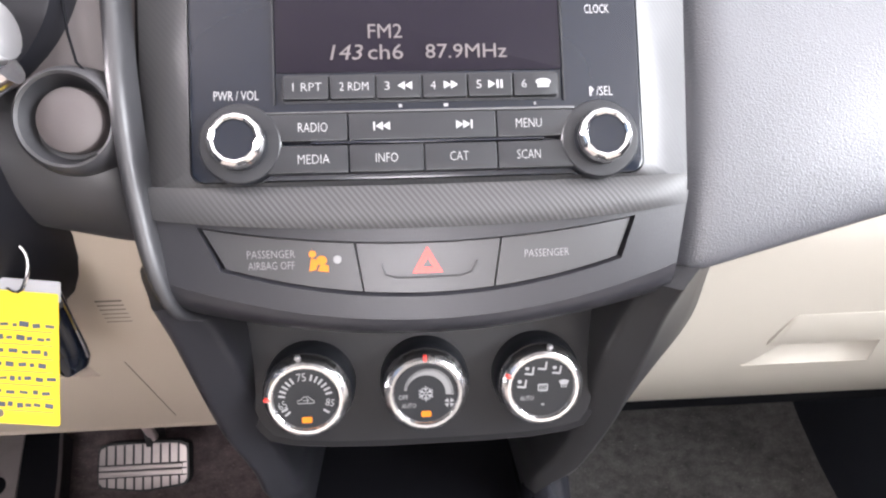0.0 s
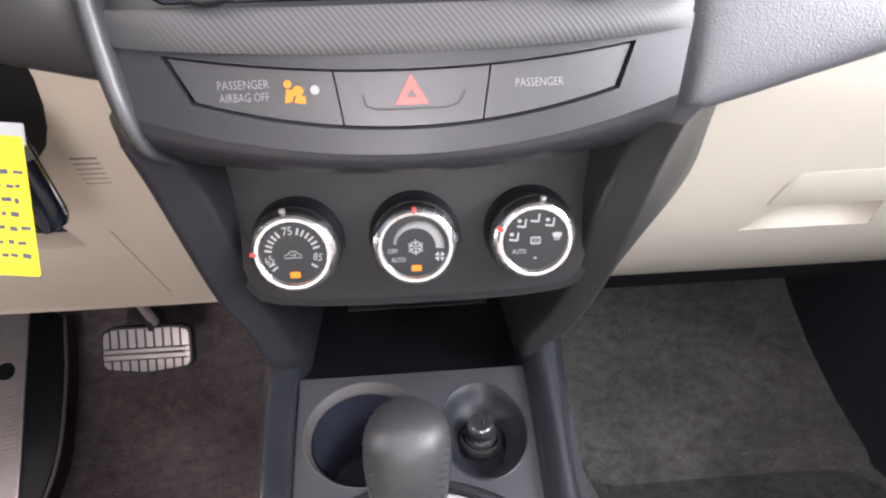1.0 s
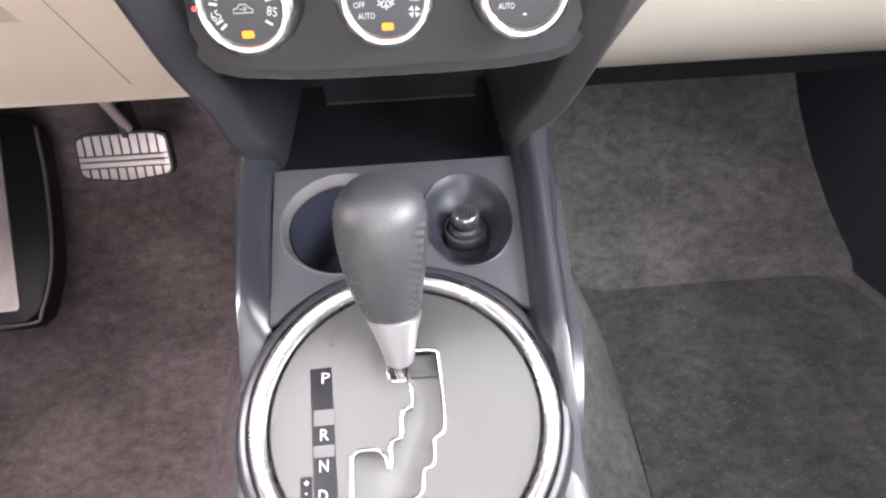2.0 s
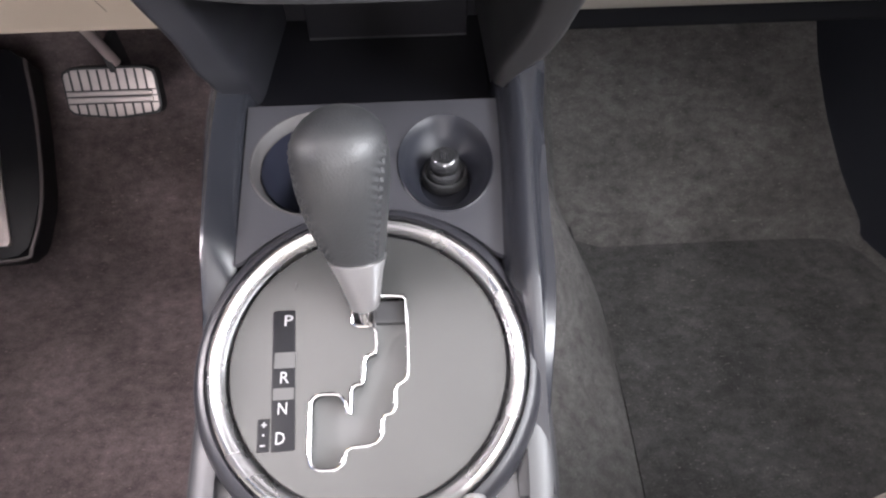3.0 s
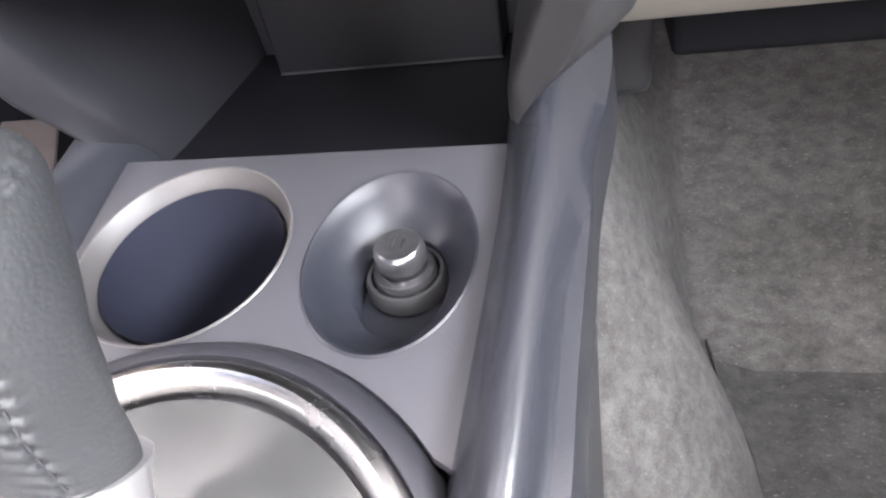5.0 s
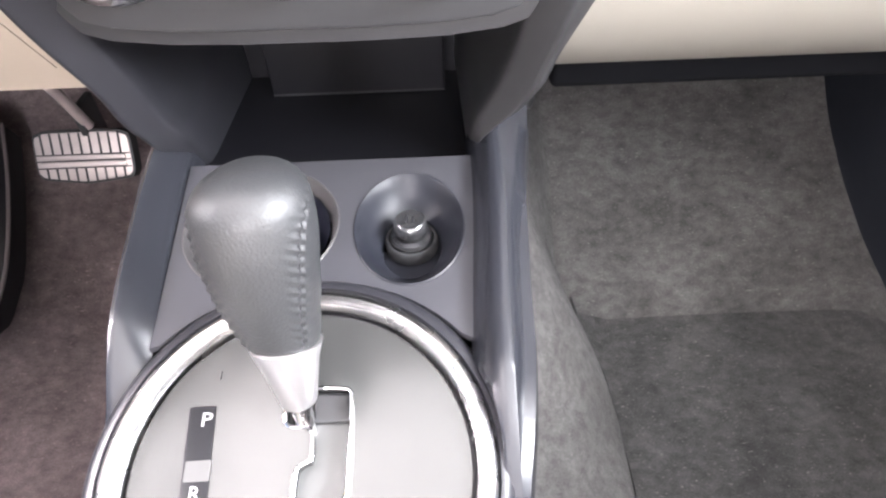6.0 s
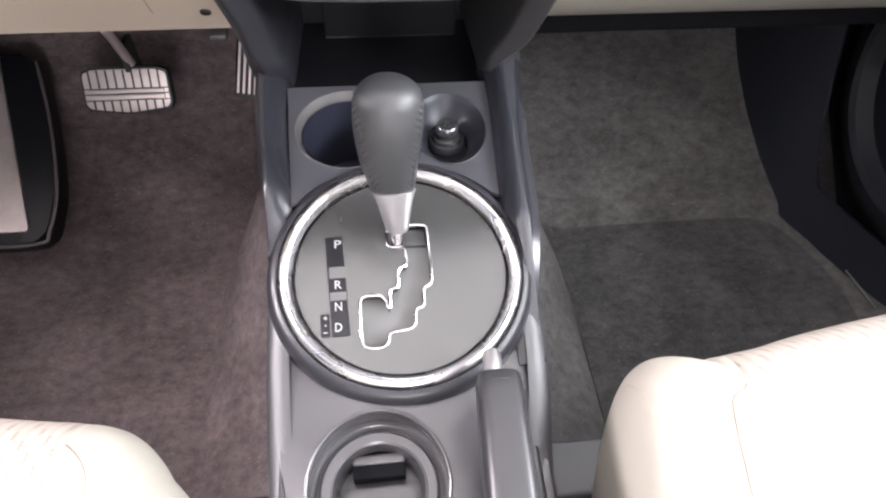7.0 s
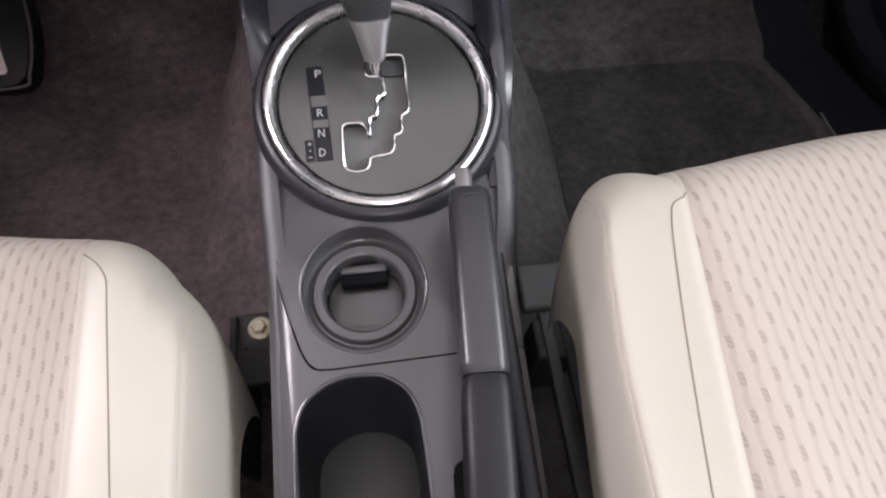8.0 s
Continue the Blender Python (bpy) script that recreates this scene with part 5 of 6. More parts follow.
# ---- gear lever ----
lever = thing("gear_lever", (CX, 0.165, 0.262), "black leather gear knob with stitched seams on a satin silver collar", "gear lever")
A, B = Vector((-0.0070, 0.1660, 0.2600)), Vector((-0.0115, 0.2035, 0.3870))
axis = (B - A).normalized()
right = Vector((1, 0, 0))
right = (right - axis * right.dot(axis)).normalized()
front = axis.cross(right)
LEV = Matrix(((right.x, front.x, axis.x, A.x), (right.y, front.y, axis.y, A.y), (right.z, front.z, axis.z, A.z), (0, 0, 0, 1)))


def dip(h, q):
    """How far the seat of the knob on its collar drops, most at the front."""
    return (0.0030 + 0.0045 * q) * ramp(h, 0.030, 0.0452) * (1 - ramp(h, 0.0465, 0.072))


def lever_skin(rows, steps=40, power=2.1):
    """Rows of (height, half width, half depth, shift forward)."""
    sections = []
    for h, w, d, s in rows:
        ring = []
        for i in range(steps):
            a = 2 * math.pi * i / steps
            c, q = math.cos(a), math.sin(a)
            ring.append(LEV @ Vector((w * math.copysign(abs(c) ** (2 / power), c), s + d * math.copysign(abs(q) ** (2 / power), q), h - dip(h, q))))
        sections.append(ring)
    return loft(sections)


rows = [(0.0455, 0.0142, 0.0155, 0.0), (0.0470, 0.0152, 0.0168, 0.0), (0.055, 0.0180, 0.0192, -0.0005), (0.066, 0.0207, 0.0220, -0.0015), (0.078, 0.0221, 0.0234, -0.003), (0.090, 0.0226, 0.0240, -0.0045),
        (0.100, 0.0221, 0.0235, -0.0055), (0.108, 0.0208, 0.0224, -0.0060), (0.1135, 0.0178, 0.0194, -0.0062), (0.1170, 0.0132, 0.0148, -0.0064), (0.1188, 0.0075, 0.0085, -0.0065), (0.1193, 0.002, 0.002, -0.0065)]
rows = [(h, 0.965 * w, 0.93 * d, s) for h, w, d, s in rows]
smooth_rows = [tuple(v) + (w.x,) for v, w in zip(spline([r[:3] for r in rows], 4), spline([(r[3], 0, 0) for r in rows], 4))]


def right_reach(h):
    """The knob's right flank against its half width, over the height."""
    return float(np.interp(h, (0.047, 0.060, 0.080, 0.100, 0.112), (0.95, 0.885, 0.94, 1.05, 1.10)))


def front_reach(h):
    """The knob's front against its half depth: tucked in low down, full at the shoulder."""
    return float(np.interp(h, (0.0455, 0.060, 0.078, 0.090, 0.100, 0.107, 0.1135, 0.1170, 0.1188), (0.78, 0.55, 0.62, 0.84, 1.00, 1.15, 1.35, 1.50, 1.60)))


def knob_vector(h, a, w, d, s, push=0.0):
    c, q = math.cos(a), math.sin(a)
    wide = w * (right_reach(h) if c > 0 else 1.0) + push
    deep = d * (front_reach(h) if q > 0 else 1.0) + push
    return LEV @ Vector((wide * math.copysign(abs(c) ** (2 / 2.1), c), s + deep * math.copysign(abs(q) ** (2 / 2.1), q), h - dip(h, q)))


def seam_angle(h):
    """Turn of the seam round the knob at a height: it swings back low down and over the shoulder to the front."""
    return float(np.interp(h, (0.047, 0.067, 0.081, 0.093, 0.101, 0.107, 0.110, 0.113, 0.117), (-0.76, -0.74, -0.68, -0.62, -0.50, -0.22, 0.20, 0.65, 1.0)))


def knob_skin():
    """The leather knob, with the folds that its two seams gather in the leather."""
    table = [[r[k] for r in smooth_rows] for k in range(4)]
    heights = [0.0455 + 0.0727 * i / 110 for i in range(111)] + list(np.linspace(0.1183, 0.1193, 5))
    sections = []
    for h in heights:
        w, d, s = (float(np.interp(h, table[0], table[k])) for k in (1, 2, 3))
        seam = seam_angle(h)
        fade = ramp(h, 0.046, 0.050) * (1 - ramp(h, 0.112, 0.118))
        ring = []
        for i in range(144):
            a = 2 * math.pi * i / 144
            side = min((((a - m + math.pi) % (2 * math.pi) - math.pi) * g for m, g in ((seam, 1), (math.pi - seam, -1))), key=abs)
            off = abs(side)
            fold = math.exp(-(side / (0.21 if side < 0 else 0.13)) ** 2) * math.cos(2 * math.pi * (h + 0.014 * (side + seam)) / 0.0047)
            push = fade * (0.00054 * fold - 0.0011 * math.exp(-(off / 0.035) ** 2) + 0.0004 * math.exp(-(off / 0.14) ** 2))
            ring.append(knob_vector(h, a, w, d, s, push))
        sections.append(ring)
    return loft(sections)


knob = part("knob", knob_skin(), LEATHER, lever, "black leather knob", 75)
part("collar", lever_skin([(0.0120, 0.0062, 0.0070, 0), (0.0130, 0.0078, 0.0086, 0), (0.022, 0.0095, 0.0106, 0), (0.034, 0.0118, 0.0132, 0), (0.0452, 0.0144, 0.0158, 0), (0.0456, 0.0138, 0.0150, 0)]), SATIN_CHROME, lever, "tapered satin silver collar")
part("stem", tube([LEV @ Vector((0, 0, z)) for z in (-0.012, 0.0, 0.014)], 0.0046, 16), CHROME, lever)


def knob_side(h):
    w = np.interp(h, [r[0] for r in rows], [r[1] for r in rows])
    d = np.interp(h, [r[0] for r in rows], [r[2] for r in rows])
    s = np.interp(h, [r[0] for r in rows], [r[3] for r in rows])
    return float(w), float(d), float(s)


def knob_point(h, a, lift=0.0):
    w, d, s = knob_side(h)
    return knob_vector(h, a, w, d, s, lift)


for sign in (1, -1):
    part("thread", tube([knob_point(0.047 + 0.066 * i / 30, seam_angle(0.047 + 0.066 * i / 30) if sign > 0 else math.pi - seam_angle(0.047 + 0.066 * i / 30), -0.0006) for i in range(31)], 0.0004, 6), SEAM_LEATHER, knob, "black seam thread")

# ---- handbrake ----
brake = thing("handbrake", (0.040, -0.06, 0.20), "dark grey handbrake lever with chrome release button, lowered beside the console", "handbrake")


def grip_section(p, d, w, h):
    d = Vector(d).normalized()
    r = d.cross(Vector((0, 0, 1))).normalized()
    u = r.cross(d)
    ring = []
    for i in range(28):
        a = 2 * math.pi * i / 28
        c, q = math.cos(a), math.sin(a)
        ring.append(Vector(p) + r * w * math.copysign(abs(c) ** 0.55, c) + u * h * math.copysign(abs(q) ** 0.62, q))
    return ring


tip, end = Vector((0.0448, 0.0560, 0.2615)), Vector((0.0366, -0.0660, 0.2600))
grip = [(0.0, 0.0112, 0.0092), (0.012, 0.0124, 0.0108), (0.035, 0.0131, 0.0118), (0.10, 0.0137, 0.0122), (0.5, 0.0142, 0.0128), (0.93, 0.0143, 0.0130), (0.985, 0.0140, 0.0126), (1.0, 0.0128, 0.0112)]
part("grip", loft([grip_section(tip.lerp(end, t), tip - end, w, h) for t, w, h in grip]), GRIP, brake, "smooth dark grey grip")
part("grip_line", tube([tip.lerp(end, 0.065) + Vector((0.0138 * math.cos(a), 0, 0.0124 * math.sin(a))) for a in [math.pi * i / 16 for i in range(17)]], 0.0005, 6), RUBBER, brake)
lever_end = [(0.0, 0.0122, 0.0110, 0), (0.04, 0.0141, 0.0126, 0), (0.3, 0.0143, 0.0122, -0.002), (0.6, 0.0140, 0.0118, -0.008), (1.0, 0.0138, 0.0115, -0.020)]
back_at = end + (end - tip).normalized() * 0.16 + Vector((-0.004, 0, 0))
part("sleeve", loft([grip_section(end.lerp(back_at, t) + Vector((0, -0.0008, dz)), tip - end, w, h) for t, w, h, dz in lever_end]), PLASTIC_DARK, brake, "black lower sleeve")
BM = Matrix.Translation(tip + Vector((-0.0030, 0, 0.0040))) @ (tip - end).to_track_quat("Z", "Y").to_matrix().to_4x4()
part("release_button", lathe([(0.0056, -0.004), (0.0056, 0.0125), (0.0049, 0.0144), (0.0, 0.0148)], BM, 28), SATIN_CHROME, brake, "chrome release button")
part("pivot_boss", loft([grip_section(end + Vector((0.020, -0.002, -0.030)) + Vector((0, y, -0.006 * k)), (0, 1, 0), 0.008, 0.020) for k, y in enumerate((0.085, 0.05, 0.0, -0.06, -0.12))]), PLASTIC_DARK, brake)

# ---- seats ----
def seat(side, top, tip_y, inner_x, cloth_x, corner, label):
    """A cushion with a cloth middle between vinyl bolsters, and the backrest behind."""
    ob = thing("seat", (side * 0.36, -0.25, FLOOR + 0.03), label, "seat", "front seats")
    s = side
    width = 0.50
    far = inner_x + width
    crest = 0.165 if side > 0 else 0.14

    def height(x, y):
        """Cushion top over the width and length."""
        e = (x - inner_x) / width
        roll = 0.022 * (math.exp(-((e - crest) / 0.10) ** 2) + math.exp(-((e - 1 + crest) / 0.10) ** 2))
        return top - 0.012 + roll - 0.10 * max(0.0, (-y - 0.0) * 0.35)

    def front_edge(x):
        e = (x - inner_x) / width
        nose = 0.020 * math.exp(-((e - 0.080) / 0.064) ** 2) - 0.003 * math.exp(-((e - 0.20) / 0.06) ** 2) if side > 0 else 0.0
        rise = 0.13 if side > 0 else 0.10
        return tip_y + nose + (0.046 if side > 0 else 0.050) * math.sin(math.pi * min(1, max(0, (e - rise) / (0.90 - rise)))) ** 0.7 * (1 if rise < e < 0.90 else 0) - corner[0] * max(0, (corner[1] - e) / corner[1]) ** corner[2] - 0.060 * max(0, (e - 0.90) / 0.10) ** 3

    def surface(x, t):
        """t from 0 at the rear to 1 under the front roll."""
        f = front_edge(x)
        r = 0.045
        if t < 0.7:
            y = -0.52 + (f - r + 0.52) * t / 0.7
            return Vector((s * x, y, height(x, y)))
        a = (t - 0.7) / 0.3 * radians(120)
        z = height(x, f - r)
        return Vector((s * x, f - r + r * math.sin(a), z - r * (1 - math.cos(a)) * 1.15))

    cx0, cx1 = cloth_x, far - (cloth_x - inner_x)
    lean = 0.122 if side > 0 else 0.076

    def cloth(u, v):
        e = min(u, 1 - u)
        x = cx0 - 0.004 + (cx1 - cx0 + 0.008) * u
        y_lean = lean * (1 - v)
        x = x - y_lean * (1 - 2 * u) * 0.5
        p = surface(x, v)
        p.z -= 0.0022 * math.exp(-(e / 0.016) ** 2)
        return p

    def stitch_at(v):
        """Where the bolster's stitched seam runs across its width."""
        a = (0.775 + 0.85 * (max(v, 0.36) - 0.506)) * (0.966 - 0.156 * (v - 0.35)) if s > 0 else 0.67 + 0.79 * (max(v, 0.40) - 0.55)
        end = 0.735 if s > 0 else 0.755
        return a + (1.0 - a) * max(0.0, (v - end + 0.07) / 0.07) ** 3

    def bolster(first):
        def point(u, v):
            edge = cx0 - lean * 0.5 * (1 - v)
            if first:
                start = inner_x - (0.011 * (1 - ramp(v, 0.60, 0.76)) if s > 0 else 0.0) + (0.003 if s < 0 else 0.0)
                x = start + (edge - 0.0006 - start) * u
            else:
                x = far - (far - (cx1 + lean * 0.5 * (1 - v)) - 0.0006) * u
            p = surface(x, v)
            q = 1 - u
            k = max(0.0, (q - 0.62) / 0.38)
            p.z -= 0.078 * k ** 2.0 if s > 0 else 0.070 * k ** 2.2
            p.x += s * (0.012 * k ** 2) * (1 if first else -1)
            p.z -= 0.0012 * math.exp(-((1 - u) / 0.05) ** 2)
            if first:
                p.z -= 0.0007 * math.exp(-((u - 0.31) / 0.018) ** 2)
            return p
        return point

    part("cloth_panel", sheet(cloth, 60, 90), CLOTH, ob, "woven beige cloth with small brown tabs")
    near = part("inner_bolster", sheet(bolster(True), 110, 100), VINYL, ob, "smooth cream vinyl bolster")
    part("outer_bolster", sheet(bolster(False), 24, 60), VINYL, ob, "smooth cream vinyl bolster")
    line = bolster(True)
    end = 0.735 if s > 0 else 0.755
    pts = [line(stitch_at(end * i / 100), end * i / 100) + Vector((0, 0, -0.0002)) for i in range(101)]
    part("stitch_line", tube(pts, 0.0006, 6), THREAD, near)
    part("welt", tube([line(0.31, i / 60 * 0.86) + Vector((0, 0, -0.0003)) for i in range(61)], 0.0006, 6), VINYL_SHADE, near)
    def skirt(u, v):
        t = bolster(True)(0.0, u * 0.72)
        return Vector((t.x + s * 0.11 * v ** 0.8, t.y, t.z - v * (t.z - FLOOR - 0.10)))
    # skirt and base in near-black, so the shade beside the console is painted on
    part("side_skirt", sheet(skirt, 40, 8), SHADE_SEAM_BLACK, ob)
    part("cushion_base", box(inner_x + 0.13, far - 0.03, -0.50, tip_y - 0.06, FLOOR + 0.10, top - 0.07, 0.02) if s > 0 else box(-far + 0.03, -inner_x - 0.13, -0.50, tip_y - 0.06, FLOOR + 0.10, top - 0.07, 0.02), SHADE_SEAM_BLACK, ob)

    def back(u, v):
        x = inner_x + width * u
        e = abs(2 * u - 1)
        z = top - 0.06 + 0.62 * v
        return Vector((s * x, -0.53 - 0.22 * v + 0.05 * e ** 3 - 0.10 * max(0, (v - 0.9) / 0.1) ** 2, z - 0.05 * e ** 6 * v))
    part("backrest", sheet(back, 24, 24, 0.09), VINYL, ob)
    rail_x = s * (inner_x + 0.15)
    part("seat_rail", box(rail_x - 0.012, rail_x + 0.012, -0.45, 0.06, FLOOR + 0.06, FLOOR + 0.10, 0.003), RUBBER, ob)
    return ob


seat(1, 0.300, 0.039, 0.0965, 0.1805, (0.048, 0.085, 2.6), "cream vinyl passenger seat with patterned beige cloth middle")
seat(-1, 0.243, 0.050, 0.1075, 0.213, (0.096, 0.16, 2.2), "cream vinyl driver seat with patterned beige cloth middle")

# bracket and bolt of the driver's seat rail
bracket = thing("seat_bracket", (-0.135, 0.05, 0.03), "black steel seat bracket with a zinc bolt", "bracket")
part("foot_plate", box(-0.163, -0.120, 0.010, 0.080, 0.030, 0.040, 0.003), RUBBER, bracket)
part("upright", box(-0.165, -0.158, -0.06, 0.076, -0.09, 0.046, 0.002), RUBBER, bracket)
part("leg", box(-0.150, -0.125, 0.02, 0.05, FLOOR + 0.01, 0.031, 0.002), RUBBER, bracket)
BOLT = pose(-0.1375, 0.063, 0.040)
part("washer", lathe([(0.0115, 0.0), (0.0115, 0.0022), (0.0105, 0.003), (0.0, 0.003)], BOLT, 32), ZINC, bracket, "pale zinc washer")
part("bolt_head", lathe([(0.0072, 0.003), (0.0072, 0.0085), (0.0062, 0.0098), (0.0, 0.0098)], BOLT, 6), ZINC, bracket, "hexagon bolt head")
part("bracket_hole", lathe([(0.0022, 0.0), (0.0022, 0.0006), (0.0, 0.0006)], pose(-0.150, 0.044, 0.040), 16), PLASTIC_DARK, bracket)

# belt buckle stalk beside the passenger seat
stalk = thing("seat_buckle", (0.14, 0.05, 0.03), "dark grey plastic seat trim block on a black stalk", "seat trim")
part("block", box(0.112, 0.168, 0.045, 0.093, 0.050, 0.066, 0.004), GREY, stalk)
part("strap", box(0.128, 0.139, -0.16, 0.047, 0.044, 0.056, 0.002), GREY, stalk)
part("inner_strap", box(0.146, 0.156, -0.16, 0.047, 0.044, 0.054, 0.002), RUBBER, stalk)
part("foot", box(0.120, 0.160, 0.0, 0.04, FLOOR + 0.01, 0.052, 0.004), RUBBER, stalk)

# ---- floor mat ----
MAT_EDGE = smoothed([(0.212, 0.532), (0.228, 0.512), (0.244, 0.470), (0.255, 0.400), (0.252, 0.300), (0.246, 0.120), (0.62, 0.120), (0.69, 0.36), (0.640, 0.525), (0.560, 0.534)], 2)
floor_mat = part("floor_mat", plate(MAT_EDGE, [], lambda x, y, d: Vector((x, y, floor_height(x, min(y, 0.5)) + 0.0028 - d + 0.003 * ramp(y, 0.50, 0.54))), 0.010), MAT)
tagged(floor_mat, "dark charcoal carpet mat lying in the passenger footwell", "floor mat")

# ---- pedals and footrest ----
pedal = thing("brake_pedal", (-0.327, 0.62, 0.10), "silver brake pedal with black rubber ribs on a steel arm", "pedal")
PED = leaning((-0.333, 0.593, 0.113), 0.55)


def pedal_outline(k=0.0):
    return smoothed([(-0.054 + k, 0.024 - k), (0.054 - k, 0.024 - k), (0.055 - k, -0.022), (0.050 - k, -0.031 + k), (0.0, -0.0365 + k), (-0.050 + k, -0.031 + k), (-0.0555 + k, -0.022)], 2, 0.12)


part("pad", prism(pedal_outline(), -0.014, -0.0, 0.003, PED), RUBBER, pedal)
part("pad_plate", prism(pedal_outline(0.003), -0.001, 0.0012, 0.001, PED), PEDAL_STEEL, pedal, "brushed steel pad")
part("cross_rib", prism(rounded(-0.047, 0.047, -0.0085, -0.0035, 0.002, 3), 0.0012, 0.0050, 0.0015, PED), PEDAL_STEEL, pedal)
part("cross_rib", prism(rounded(-0.047, 0.047, -0.0165, -0.0105, 0.002, 3), 0.0012, 0.0040, 0.0015, PED), PEDAL_STEEL, pedal)
for y in (-0.0028, -0.0096, -0.0174):
    part("cross_line", prism(rounded(-0.0515, 0.0515, y - 0.0007, y + 0.0007, 0.0004, 2), 0.0008, 0.0018, 0, PED), RUBBER, pedal)
for i in range(9):
    x = -0.0430 + 0.0106 * i
    part("groove", prism(rounded(x - 0.0011, x + 0.0011, -0.0025, 0.0205, 0.0006, 2), 0.0008, 0.0018, 0, PED), RUBBER, pedal)
    part("groove", prism(rounded(x - 0.0011 + 0.001, x + 0.0011 + 0.001, -0.0335 + 0.004 * abs(i - 4) / 4, -0.0178, 0.0006, 2), 0.0008, 0.0018, 0, PED), RUBBER, pedal)
part("arm", tube([(-0.322, 0.608, 0.136), (-0.327, 0.592, 0.185), (-0.337, 0.566, 0.25), (-0.352, 0.55, 0.33)], 0.0058, 12), STEEL, pedal, "steel pedal arm")
# dark plate standing in for the shadow beside the pedal arm
part("arm_shadow_plate", box(-0.330, -0.322, 0.60, 0.64, 0.10, 0.16, 0.002), RUBBER, pedal)

accelerator = thing("accelerator_pedal", (-0.190, 0.66, 0.05), "narrow black accelerator pedal with silver ribs beside the console", "pedal")
GAS = leaning((-0.175, 0.600, 0.105), 0.7) @ pose(0, 0, 0, 0, 0, -9.0)
part("pad", box(-0.024, 0.024, -0.020, 0.085, -0.008, 0.003, 0.004, GAS), RUBBER, accelerator)
for i in range(6):
    part("rib", box(-0.0205 + 0.0072 * i, -0.0172 + 0.0072 * i, -0.014, 0.078, 0.003, 0.0055, 0.001, GAS), PEDAL_STEEL, accelerator)

rest = thing("footrest", (-0.50, 0.58, -0.05), "ribbed silver footrest plate in a black plastic frame", "footrest")
REST = lying((-0.500, 0.575, 0.0285), 0.53)
part("frame", prism(smoothed([(-0.110, -0.128), (0.028, -0.128), (0.045, -0.112), (0.052, -0.050), (0.036, 0.050), (0.012, 0.150), (-0.110, 0.150)], 1, 0.15), -0.040, -0.002, 0.004, REST), PLASTIC_DARK, rest)
part("frame_edge", tube([REST @ Vector(p) for p in spline([(0.016, 0.135, -0.003), (0.038, 0.050, -0.003), (0.053, -0.050, -0.003), (0.047, -0.112, -0.003), (0.030, -0.129, -0.003), (-0.10, -0.129, -0.003)], 5)], 0.0024, 8), WARM, rest, "pale bead round the frame")


def rest_shift(y):
    """How far the foot plate leans over at a place along its length."""
    return 0.004 - 0.10 * y - 0.118 * (y + 0.112)


part("rest_plate", plate(rounded(-0.105, 0.008, -0.112, 0.150, 0.006), [oval(-0.018, 0.060, 0.013, 0.013, 28)], lambda x, y, d: REST @ Vector((x + rest_shift(y), y, 0.0015 - d)), 0.004), STEEL, rest, "brushed silver plate with fine ribs")
for i in range(26):
    y = -0.105 + 0.0056 * i
    if y < 0.035:
        part("rib", box(-0.100, 0.002, -0.0006, 0.0006, 0.001, 0.0022, 0.0, REST @ pose(rest_shift(y), y, 0.0, 0, 0, 14)), STEEL, rest)

# ---- steering column, wheel, key ----
column = thing("steering_column", (-0.30, 0.33, 0.50), "black plastic steering column shroud with wiper stalk", "steering column")
part("shroud", loft([[Vector((-0.290 + w * math.copysign(abs(math.cos(a)) ** 0.7, math.cos(a)), y, z + h * math.sin(a))) for a in [2 * math.pi * i / 40 for i in range(40)]] for y, z, w, h in ((0.165, 0.60, 0.05, 0.03), (0.175, 0.60, 0.085, 0.05), (0.21, 0.578, 0.112, 0.064), (0.255, 0.552, 0.120, 0.072), (0.30, 0.535, 0.124, 0.078), (0.38, 0.51, 0.126, 0.082))]), PLASTIC_DARK, column)
binnacle = smoothed([(-0.1370, 0.690), (-0.1390, 0.650), (-0.1435, 0.628), (-0.1515, 0.613), (-0.1615, 0.602), (-0.1720, 0.5935), (-0.186, 0.586), (-0.26, 0.575), (-0.26, 0.690)], 1)
part("binnacle_side", prism([(x, z - 0.62) for x, z in binnacle], -0.020, 0.0, 0.002, leaning((0.0, 0.246, 0.62), 0.25)), PLASTIC_DARK, column, "dark side of the instrument hood")
part("wiper_stalk", tube([(-0.26, 0.218, 0.602), (-0.22, 0.215, 0.608), (-0.182, 0.212, 0.614), (-0.155, 0.210, 0.6185), (-0.1500, 0.210, 0.619)], lambda t: 0.0075 + 0.005 * min(1, t * 1.6) - (0.004 if t > 0.99 else 0), 16), GLOSS, column, "glossy black wiper stalk")
part("stalk_tip", tube([(-0.1500, 0.210, 0.619), (-0.1465, 0.2098, 0.6195), (-0.1420, 0.2096, 0.6200), (-0.1405, 0.2095, 0.6202)], lambda t: 0.0098 - 0.004 * max(0.0, t * 3 - 2) ** 2, 18), SATIN_CHROME, column, "pale silver stalk tip")
# plain chrome bar added for an unidentified bright piece
part("chrome_bar", tube([(-0.24, 0.222, 0.575), (-0.19, 0.216, 0.590), (-0.158, 0.2115, 0.600), (-0.1425, 0.2095, 0.6075)], 0.0058, 14), CHROME, column, "bright chrome piece below the stalk")
part("stalk_ring", tube([(-0.178, 0.2118, 0.6147), (-0.172, 0.2114, 0.6157)], 0.0134, 20), CHROME, column, "bright stalk ring")
wheel = thing("steering_wheel", (-0.39, 0.10, 0.62), "black steering wheel with silver spoke trim", "steering wheel")
WM = Matrix.Translation((-0.392, 0.130, 0.655)) @ leaning((0, 0, 0), 0.45)
